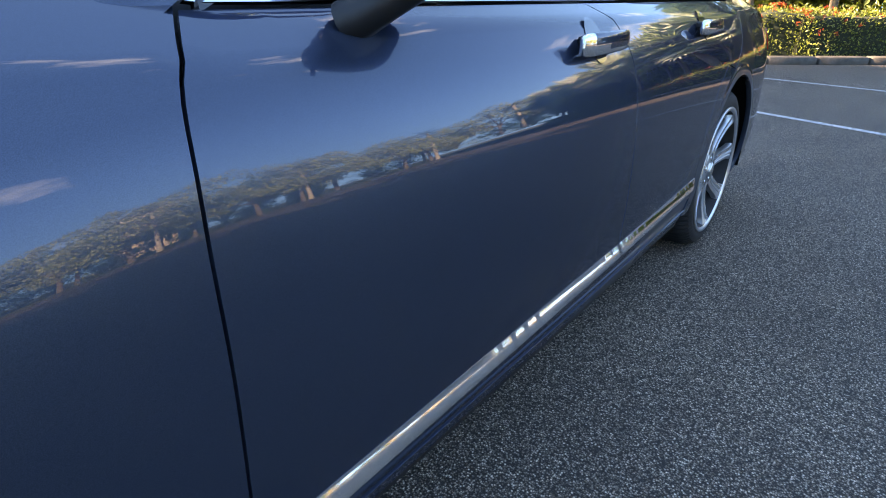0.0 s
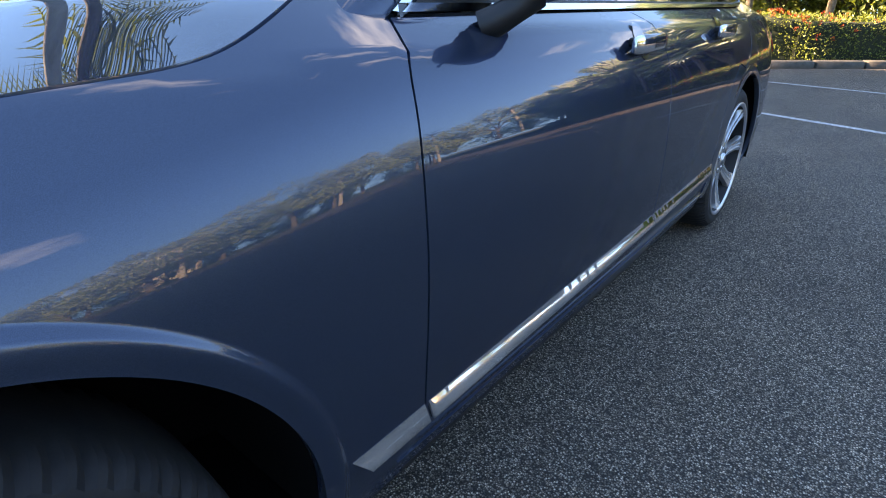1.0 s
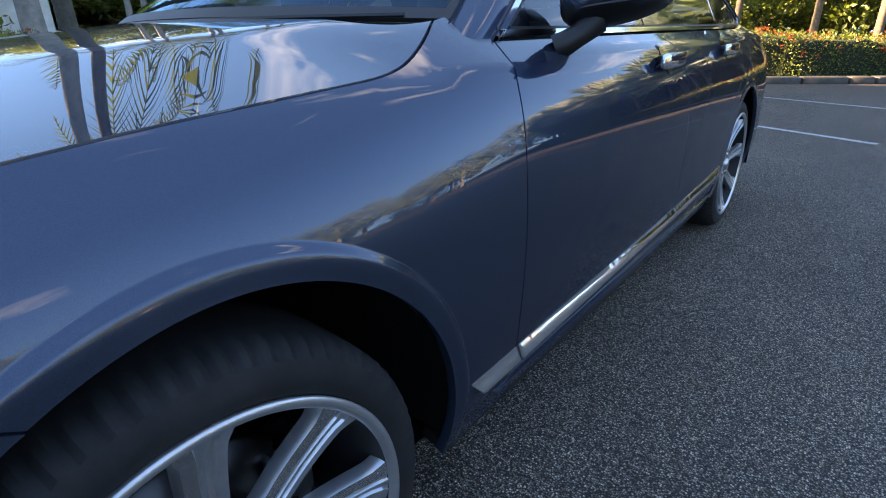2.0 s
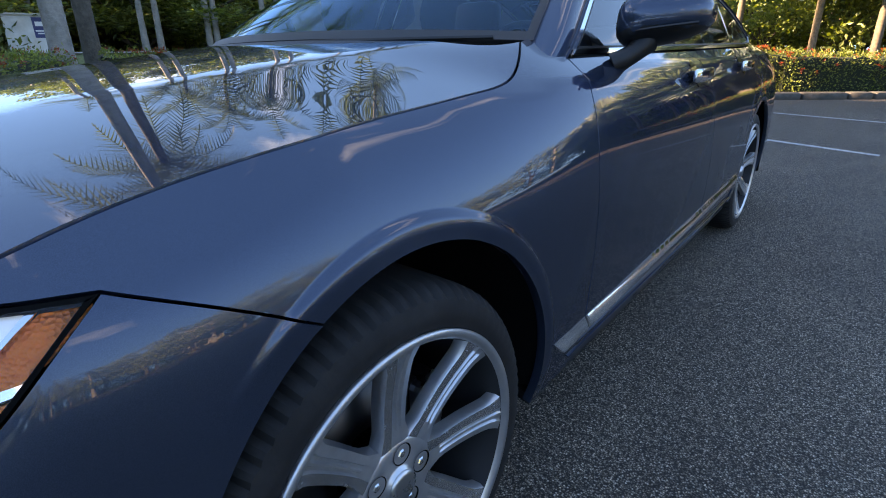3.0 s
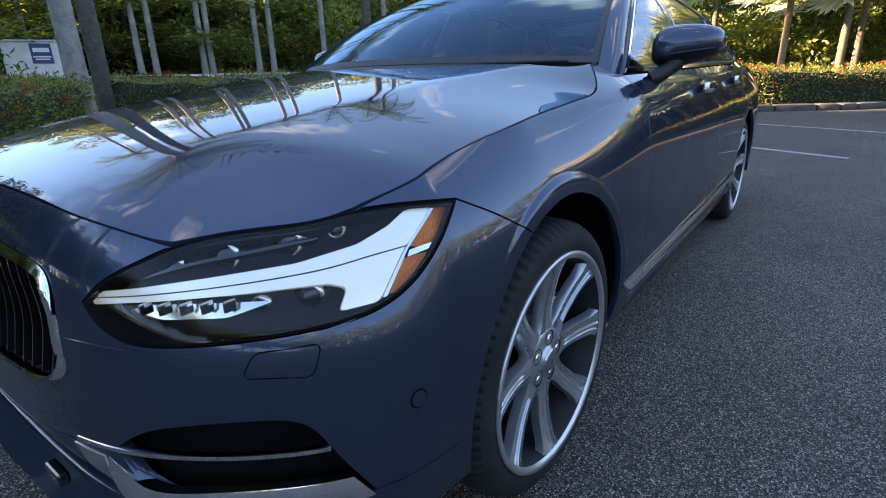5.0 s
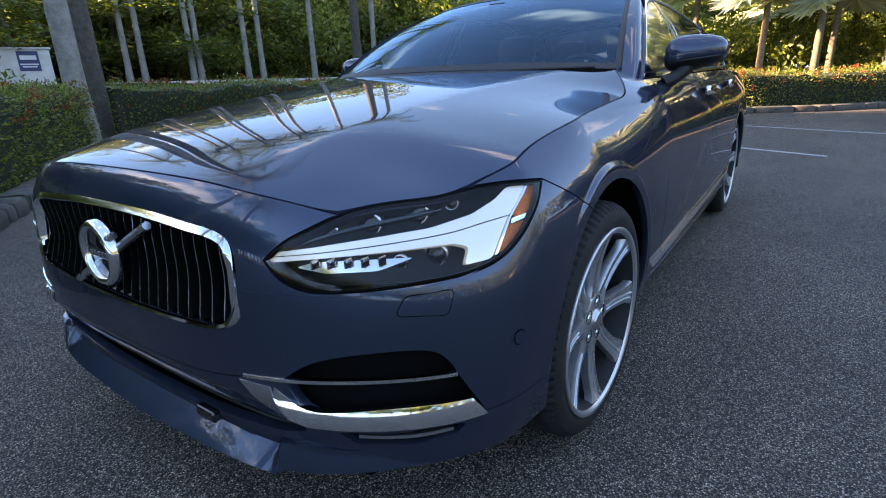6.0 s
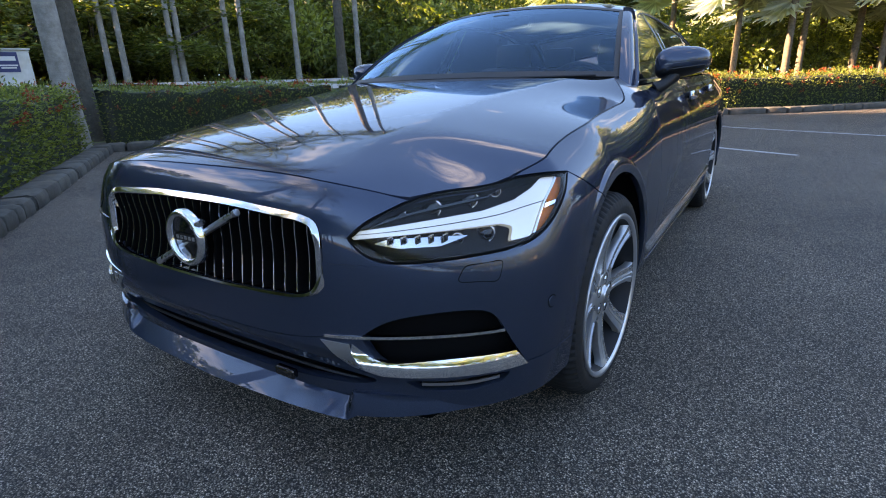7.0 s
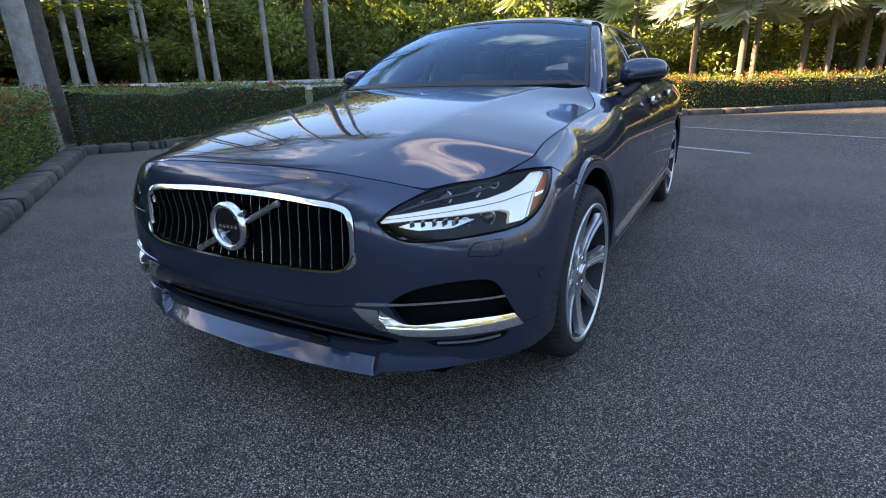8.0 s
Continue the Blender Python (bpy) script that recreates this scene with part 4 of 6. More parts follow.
# fog recesses: black box, fine chrome strip, bright blade
for sgn in (1, -1):
    fl = sgn < 0
    fn = (lambda f: f) if sgn > 0 else flipped
    fog = hang("fog_recess", None, car, "black fog recess with chrome strip and blade")
    rec = np.vstack([fog_top, curve(FOG_IN, 0.015, soft=True)[::-1][1:-1]])
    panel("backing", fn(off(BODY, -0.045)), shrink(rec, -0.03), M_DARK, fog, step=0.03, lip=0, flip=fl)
    s = spots((0.475, -0.84, 0.4545), (0.606, -0.812, 0.4665), (0.70, -0.775, 0.474), (0.78, -0.72, 0.4765), (0.867, -0.63, 0.474))
    cs = curve(s, 0.02, soft=True)
    strip = np.vstack([cs + (0, 0.0035), cs[::-1] - (0, 0.0035)])
    panel("chrome_strip", fn(off(BODY, 0.003)), strip, M_CHROME, fog, step=0.02, lip=0.014, flip=fl, label="thin chrome strip")
    up = spots((0.517, -0.833, 0.448), (0.553, -0.826, 0.444), (0.586, -0.819, 0.424), (0.627, -0.807, 0.410), (0.695, -0.779, 0.411), (0.776, -0.729, 0.417), (0.884, -0.605, 0.414))
    lo = spots((0.898, -0.578, 0.374), (0.849, -0.655, 0.374), (0.749, -0.749, 0.375), (0.633, -0.805, 0.375), (0.588, -0.82, 0.384), (0.550, -0.828, 0.418))
    panel("blade", fn(BLADE), np.vstack([curve(up[1:], 0.02, soft=True), curve(lo, 0.02)]), M_CHROME, fog, step=0.012, lip=0.03, flip=fl, label="polished chrome blade")
    # silver patch: the bumper's bright reflection put into the colour
    root = np.vstack([spots((0.463, -0.84, 0.443), (0.545, -0.828, 0.443), (0.552, -0.828, 0.414), (0.59, -0.82, 0.379), (0.64, -0.80, 0.369), (0.60, -0.816, 0.361), (0.541, -0.83, 0.374), (0.499, -0.837, 0.412))])
    panel("fascia_gleam", fn(off(FASCIA, 0.003)), curve(root, 0.02, closed=True), M_SATIN, fog, step=0.015, lip=0.01, flip=fl, label="silver patch as the bright reflection on the bumper")
    panel("vent_back", fn(off(FASCIA, -0.03)), shrink(rounded(VENT, 0.01), -0.02), M_DARK, fog, step=0.04, lip=0, flip=fl)
    v0 = curve(spots((0.70, -0.765, 0.334), (0.80, -0.70, 0.337), (0.862, -0.635, 0.343)), 0.02)
    panel("vent_blade", fn(off(FASCIA, -0.008)), np.vstack([v0 + (0, 0.004), v0[::-1] - (0, 0.004)]), M_SATIN, fog, step=0.02, lip=0.01, flip=fl)
    # washer flap and parking sensor
    wl = rounded(spots((0.797, -0.72, 0.606), (0.806, -0.70, 0.640), (0.868, -0.626, 0.643), (0.859, -0.64, 0.598)), 0.012)
    flap = panel("washer_flap", fn(off(BODY, 0.0012)), wl, M_PAINT, bumper, step=0.012, lip=0.004, flip=fl)
    panel("gap", fn(off(BODY, 0.0004)), shrink(wl, -0.0022), M_DARK, flap, holes=[shrink(wl, 0.0005)], step=0.01, lip=0, flip=fl)
    ledge = curve(spots((0.50, -0.82, 0.640), (0.565, -0.80, 0.641), (0.62, -0.79, 0.640), (0.70, -0.75, 0.640), (0.80, -0.66, 0.649), (0.87, -0.56, 0.668)), 0.02, soft=True)
    taper = 0.0045 * np.sin(np.linspace(0.15, math.pi - 0.05, len(ledge)))[:, None] * (0, 1)
    panel("lamp_ledge", fn(off(BODY, 0.004)), np.vstack([ledge + taper, (ledge - taper)[::-1]]), M_PAINT, bumper, step=0.012, lip=0.008, flip=fl)
    us, zs = at(0.931, -0.49, 0.508)
    th = np.linspace(0, 2 * math.pi, 20, endpoint=False)
    panel("parking_sensor", fn(off(BODY, 0.003)), np.c_[us + 0.014 * np.cos(th), zs + 0.014 * np.sin(th)], M_PAINT, bumper, step=0.01, lip=0.005, flip=fl)
    panel("sensor_ring", fn(off(BODY, 0.0008)), np.c_[us + 0.0175 * np.cos(th), zs + 0.0175 * np.sin(th)], M_DARK, bumper, holes=[np.c_[us + 0.0145 * np.cos(th), zs + 0.0145 * np.sin(th)]], step=0.01, lip=0, flip=fl)

# low radar box in the intake, two slats
bm = bmesh.new()
box(bm, (0.33, -0.845, 0.318), (0.07, 0.02, 0.026), None, 0.005)
part("radar_cover", bm, M_GLOSS, car)
for zz in (0.334, 0.309):
    bm = bmesh.new()
    xs = np.linspace(-0.56, 0.56, 25)
    tube(bm, [tuple(FASCIA(np.array([x]), np.array([zz]))[0] + np.array((0, 0.03, 0))) for x in xs], 0.005, 6)
    part("intake_slat", bm, M_BLACK, car, "", True)

def STRIP(u, z):
    """Sill strip: its face leans back a little at the top."""
    p = BODY(u, z)
    y = PLAN_AT(u)[:, 1]
    k = np.clip((z - (0.341 + 0.0235 * (y - 0.5))) / 0.031, 0, 1)
    p[:, 0] += 0.0175 - 0.0172 * k + 0.0005 * np.sin(np.pi * k)
    return p


# chrome strips along the sills, with joints at the doors
SY = [(0.498, 0.664), (0.674, 1.779), (1.791, 2.505)]
for y0, y1 in SY:
    def z_top(y):
        return 0.372 + 0.0235 * (y - 0.5)
    cut = 0.0 if y0 > 0.6 else 0.028
    end = 0.04 if y1 > 2.5 else 0.0
    line = yz(*([(y, z_top(y)) for y in np.linspace(y0, y1, 24)] + [(y, z_top(y) - 0.031) for y in np.linspace(y1 - end, y0 + cut, 24)]))
    strips = both("sill_strip", STRIP, line, M_CHROME, step=0.012, lip=0.012, label="chrome sill strip")
    if y0 < 0.6:
        marks = curve(yz((0.56, 0.3555), (0.66, 0.358)), 0.01)
        V = np.vstack([off(BODY, 0.0096)(marks[:, 0], marks[:, 1] - 0.003), off(BODY, 0.0096)(marks[:, 0], marks[:, 1] + 0.003)])
        m = len(marks)
        hang("engraved_mark", mesh_of("engraved_mark", V, [(i, i + 1, m + i + 1, m + i) for i in range(m - 1)], M_SATIN), strips[0])

# door handles: a thick rounded bar over a black patch for the cup's shade
for y, z, doors in ((1.615, 0.925, front_doors), (2.486, 0.938, rear_doors)):
    for sgn, d in ((1, doors[0]), (-1, doors[1])):
        V, F, n, m = [], [], 15, 16
        for i in range(n):
            t = i / (n - 1)
            yy = y - 0.114 + 0.228 * t
            p = BODY(np.array([float(u_at_y(yy))]), np.array([z]))[0]
            e = 1 - abs(2 * t - 1) ** 9
            h = 0.0225 * (0.78 + 0.22 * e) * (1.06 - 0.12 * t)
            th = 0.012 * (0.5 + 0.5 * e)
            outw = 0.030 + 0.006 * math.sin(math.pi * t)
            for j in range(m):
                a = 2 * math.pi * j / m
                ca, sa = math.cos(a), math.sin(a)
                V.append(((p[0] + outw + th * math.copysign(abs(ca) ** 0.6, ca)) * sgn, yy, z + 0.006 * (t - 0.5) + h * math.copysign(abs(sa) ** 0.7, sa)))
        for i in range(n - 1):
            for k in range(m):
                q = (i * m + k, i * m + (k + 1) % m, (i + 1) * m + (k + 1) % m, (i + 1) * m + k)
                F.append(q[::-1] if sgn > 0 else q)
        F += [tuple(range(m)) if sgn > 0 else tuple(range(m - 1, -1, -1)), tuple((n - 1) * m + k for k in (range(m - 1, -1, -1) if sgn > 0 else range(m)))]
        me = mesh_of("door_handle", V, F, [M_PAINT, M_CHROME])
        for q in me.polygons:
            q.material_index = 1 if q.center.z < z - 0.006 or q.center.y < y - 0.088 else 0
        hd = hang("door_handle", me, d, "blue door handle with chrome lower edge")
        for e in (-0.06, 0.075):
            p = BODY(np.array([float(u_at_y(y + e))]), np.array([z]))[0]
            bm = bmesh.new()
            box(bm, ((p[0] + 0.012) * sgn, y + e, z + 0.003), (0.03, 0.03, 0.022), None, 0.006)
            part("handle_foot", bm, M_BLACK, hd)
        th = np.linspace(0, 2 * math.pi, 28, endpoint=False)
        fn = off(BODY, 0.0015) if sgn > 0 else flipped(off(BODY, 0.0015))
        uc = float(u_at_y(y + 0.012))
        panel("handle_cup_shade", fn, np.c_[uc + 0.040 * np.cos(th), z + 0.002 + 0.046 * np.sin(th)], M_GLOSS, hd, step=0.015, lip=0, flip=sgn < 0, label="flat black patch as shade of the cup behind the handle")

# greenhouse
TUMBLE = Spline([(0.96, -0.01), (1.0, 0.0), (1.1, 0.045), (1.2, 0.098), (1.3, 0.162), (1.4, 0.245)])


def GLASS_SIDE(u, z):
    """Side windows and pillars, leaning in from the waistline."""
    y = PLAN_AT(u)[:, 1]
    p = BODY(u, 0.993 + 0.012 * (y - 0.76))
    p[:, 0] = p[:, 0] - 0.004 - TUMBLE(z)
    p[:, 2] = z
    return p


DLO_TOP = yz((0.775, 0.998), (0.95, 1.105), (1.15, 1.222), (1.35, 1.315), (1.55, 1.365), (1.8, 1.385), (2.2, 1.378), (2.6, 1.335), (2.95, 1.25), (3.22, 1.15), (3.36, 1.075))
dlo_top = curve(DLO_TOP, 0.03, soft=True)
dlo_low = curve(yz((3.36, 1.075), (3.30, 1.035), (3.1, 1.024), (0.76, 0.996)), 0.03)
dlo = np.vstack([dlo_top, dlo_low[1:-1]])
dlo_in = shrink(dlo, 0.020)
both("window_frame", off(GLASS_SIDE, 0.006), dlo, M_CHROME, holes=[shrink(dlo, 0.013)], step=0.03, lip=0.012, label="chrome window surround")
both("window_seal", off(GLASS_SIDE, 0.003), shrink(dlo, 0.013), M_SEAL, holes=[dlo_in], step=0.03, lip=0.01)


def cut_y(poly, y0, y1):
    """The piece of an outline between two places along the car."""
    a, b = float(u_at_y(y0)), float(u_at_y(y1))
    p = curve(poly, 0.012, closed=True)
    for lim, sgn in ((a, 1), (b, -1)):
        q = []
        for s, e in zip(p, np.roll(p, -1, axis=0)):
            si, ei = (s[0] - lim) * sgn >= 0, (e[0] - lim) * sgn >= 0
            if si:
                q.append(s)
            if si != ei:
                q.append(s + (e - s) * (lim - s[0]) / (e[0] - s[0]))
        p = np.array(q)
    return p


for y0, y1, nm in ((0.93, 1.66, "front_side_window"), (1.77, 2.72, "rear_side_window"), (2.77, 3.35, "quarter_window")):
    for pane in both(nm, GLASS_SIDE, cut_y(dlo_in, y0, y1), M_WINDOW, step=0.05, lip=0, label="tinted side window"):
        pane.visible_shadow = False
both("mirror_corner", off(GLASS_SIDE, 0.002), cut_y(dlo_in, 0.78, 0.925), M_GLOSS, step=0.03, lip=0)
both("b_pillar", off(GLASS_SIDE, 0.002), cut_y(dlo_in, 1.665, 1.765), M_GLOSS, step=0.03, lip=0, label="gloss black door pillar")
both("c_pillar", off(GLASS_SIDE, 0.002), cut_y(dlo_in, 2.725, 2.765), M_GLOSS, step=0.03, lip=0)

# windscreen, roof, rear screen
def SCREEN(s, t):
    """Windscreen: s from -1 to 1 across, t from 0 at the scuttle to 1 at the roof."""
    xb, xt = 0.752 * s, 0.592 * s
    s2 = np.abs(s) ** 2.2
    yb, zb = 0.475 + 0.245 * s2, 1.046 - 0.016 * s2
    yt, zt = 1.235 + 0.095 * s2, 1.405 - 0.052 * s2
    k = np.sin(np.pi * t) * 0.028
    return np.c_[xb + (xt - xb) * t, yb + (yt - yb) * t - k * 0.45, zb + (zt - zb) * t + k]


def rect(a0, b0, a1, b1, n=20):
    return curve([(a0, b0), (a1, b0), (a1, b1), (a0, b1)], max(abs(a1 - a0), abs(b1 - b0)) / n, closed=True)


ws = panel("windscreen", SCREEN, rect(-0.965, 0.02, 0.965, 0.965, 40), M_SCREEN, car, step=0.06, lip=0, label="large raked windscreen")
ws.visible_shadow = False
band = rect(-0.99, 0.0, 0.99, 0.995, 50)
panel("windscreen_seal", off(SCREEN, 0.002), band, M_SEAL, car, holes=[rect(-0.962, 0.05, 0.962, 0.94, 40)], step=0.05, lip=0.01, label="black band round the windscreen")
ROOF_C = Spline([(1.2, 1.395), (1.32, 1.420), (1.5, 1.440), (1.8, 1.452), (2.2, 1.446), (2.6, 1.41), (2.85, 1.37), (3.0, 1.34)])
TOP_Z = Spline([(float(PLAN_AT(p[0])[0, 1]), p[1]) for p in DLO_TOP])


def ROOF(q, y):
    """Roof: q from -1 to 1 between the window surrounds."""
    zt = TOP_Z(y) + 0.004
    xt = GLASS_SIDE(u_at_y(y), zt)[:, 0]
    zc = ROOF_C(y)
    a = np.abs(q)
    return np.c_[q * xt, y + 0.10 * a * a * (1 - smooth(1.3, 1.9, y)), zc - (zc - zt) * (0.7 * a ** 3.2 + 0.3 * a ** 9)]


panel("roof", ROOF, rect(-1, 1.243, 1, 2.86, 50), M_PAINT, car, step=0.045, lip=0.015)


def pillar_a(u, v):
    """Windscreen pillar, between the glass edge and the window surround."""
    t = u
    a = SCREEN(np.full(len(t), 0.99), t)
    y = np.where(t < 0, 0.775 + 0.585 * t, 0.775 + (1.36 - 0.775) * np.maximum(t, 0) ** 0.95)
    b = GLASS_SIDE(u_at_y(y), TOP_Z(y) + 0.003)
    bulge = np.sin(np.pi * v)[:, None] * np.array((0.012, -0.004, 0.012))
    return a * (1 - v)[:, None] + b * v[:, None] + bulge


for sgn in (1, -1):
    f2 = pillar_a if sgn > 0 else flipped(pillar_a)
    panel("a_pillar", f2, rect(-0.14, 0.0, 1.02, 1.0, 20), M_PAINT, car, step=0.05, lip=0.01, flip=sgn < 0)


def REAR(s, t):
    xb, xt = 0.56 * s, 0.66 * s
    s2 = s * s
    return np.c_[xb + (xt - xb) * t, 2.84 + 0.72 * t + 0.03 * s2 * (1 - t) - 0.10 * s2 * t, 1.368 - 0.052 * s2 * (1 - t) - 0.275 * t - 0.03 * s2 * t + 0.02 * np.sin(np.pi * t)]


rw = panel("rear_screen", REAR, rect(-0.97, 0.02, 0.97, 0.98, 30), M_WINDOW, car, step=0.08, lip=0, label="tinted rear screen")
rw.visible_shadow = False
panel("rear_screen_seal", off(REAR, 0.002), rect(-1, 0, 1, 1, 40), M_GLOSS, car, holes=[rect(-0.93, 0.07, 0.93, 0.95, 30)], step=0.06, lip=0.01)


def pillar_c(u, v):
    t = u
    a = REAR(np.full(len(t), 1.0), t)
    y = 2.86 + (3.44 - 2.86) * t
    b = GLASS_SIDE(u_at_y(y), np.maximum(TOP_Z(np.minimum(y, 3.36)), 1.04) + 0.003)
    return a * (1 - v)[:, None] + b * v[:, None] + np.sin(np.pi * v)[:, None] * np.array((0.012, 0.0, 0.01))


for sgn in (1, -1):
    panel("rear_pillar", pillar_c if sgn > 0 else flipped(pillar_c), rect(-0.03, 0.0, 1.0, 1.0, 20), M_PAINT, car, step=0.05, lip=0.01, flip=sgn < 0)


def DECK(q, y):
    a = np.abs(q)
    x = q * (0.752 - 0.12 * smooth(3.6, 4.05, y))
    return np.c_[x, y, 1.085 - 0.03 * (y - 3.5) - 0.05 * a ** 3 - 0.05 * smooth(3.95, 4.08, y)]


panel("boot_lid", DECK, rect(-1, 3.42, 1, 4.06, 30), M_PAINT, car, step=0.05, lip=0.02)


def TAIL(s, z):
    """Rear end, from the left corner round to the right."""
    u = U_TAIL + (arc[-1] - U_TAIL) * (1 - np.abs(s))
    p = BODY(u, z)
    p[:, 0] *= np.where(s < 0, -1, 1)
    return p


panel("rear_bumper", TAIL, rect(-1, 0.24, 1, 0.70, 40), M_PAINT, car, step=0.05, lip=0.02, flip=True)
panel("boot_face", TAIL, rect(-0.995, 0.705, 0.995, 1.03, 40), M_PAINT, car, step=0.05, lip=0.02, flip=True)
for sgn in (1, -1):
    panel("tail_lamp", off(TAIL, -0.006), rect(0.55 * sgn, 0.80, 0.985 * sgn, 0.90, 12), M_RED, car, step=0.05, lip=0.02, flip=True, label="red tail lamp")
panel("scuttle", lambda u, v: np.c_[u, 0.44 + 0.25 * (np.abs(u) / 0.75) ** 2.2 + v, 1.022 - 0.02 * (np.abs(u) / 0.75) ** 2.2 + v * 0.2], rect(-0.715, -0.02, 0.715, 0.09, 30), M_BLACK, car, step=0.06, lip=0, label="black scuttle panel")
for x0, x1 in ((-0.62, 0.05), (-0.02, 0.66)):
    bm = bmesh.new()
    tube(bm, [(x, 0.455 + 0.25 * (abs(x) / 0.75) ** 2.2 + 0.02, 1.040) for x in np.linspace(x0, x1, 12)], 0.006, 6)
    part("wiper", bm, M_BLACK, car, "", True)


# door mirrors
def mirror(sgn):
    body_c = Vector((0.934 * sgn, 1.045, 1.082))
    bm = bmesh.new()
    V, F, n, m = [], [], 17, 24
    for i in range(n):
        t = i / (n - 1)
        y = -0.062 + 0.125 * t
        k = (1 - (1 - min(1, t * 1.25 + 0.02)) ** 2.6) ** (1 / 2.2)
        hw, hh = 0.113 * k, 0.072 * k
        for j in range(m):
            a = 2 * math.pi * j / m
            ca, sa = math.cos(a), math.sin(a)
            x = hw * math.copysign(abs(ca) ** 0.72, ca)
            z = hh * math.copysign(abs(sa) ** 0.72, sa)
            z *= 1 - 0.22 * (x / 0.112)
            if z < 0:
                z *= 0.86
            V.append((body_c.x + sgn * x, body_c.y + y + 0.03 * x / 0.112, body_c.z + z + 0.012 * x / 0.112))
    for i in range(n - 1):
        for j in range(m):
            q = (i * m + j, i * m + (j + 1) % m, (i + 1) * m + (j + 1) % m, (i + 1) * m + j)
            F.append(q if sgn > 0 else q[::-1])
    F.append(tuple(range(m)) if sgn < 0 else tuple(range(m - 1, -1, -1)))
    F.append(tuple((n - 1) * m + j for j in (range(m) if sgn > 0 else range(m - 1, -1, -1))))
    me = mesh_of("door_mirror", V, F, [M_PAINT, M_BLACK, M_CHROME])
    for q in me.polygons:
        if q.center.z < body_c.z - 0.022:
            q.material_index = 1
    q = me.polygons[len(me.polygons) - 1]
    q.material_index = 2
    mir = hang("door_mirror", me, car, "blue door mirror with black underside")
    bm = bmesh.new()
    tube(bm, [(0.845 * sgn, 0.965, 0.972), (0.865 * sgn, 0.975, 0.982), (0.886 * sgn, 1.0, 1.0), (0.905 * sgn, 1.03, 1.03)], [0.03, 0.028, 0.026, 0.036], 12)
    part("arm", bm, M_BLACK, mir, "black mirror arm", True)
    bm = bmesh.new()
    tube(bm, [((0.934 + dx) * sgn, 0.995 + dy, 1.058 + 0.012 * dx / 0.112) for dx, dy in ((-0.10, 0.012), (-0.05, -0.012), (0.0, -0.018), (0.05, -0.006), (0.1, 0.02))], 0.0045, 6)
    part("trim_line", bm, M_BLACK, mir, "", True)


mirror(1)
mirror(-1)


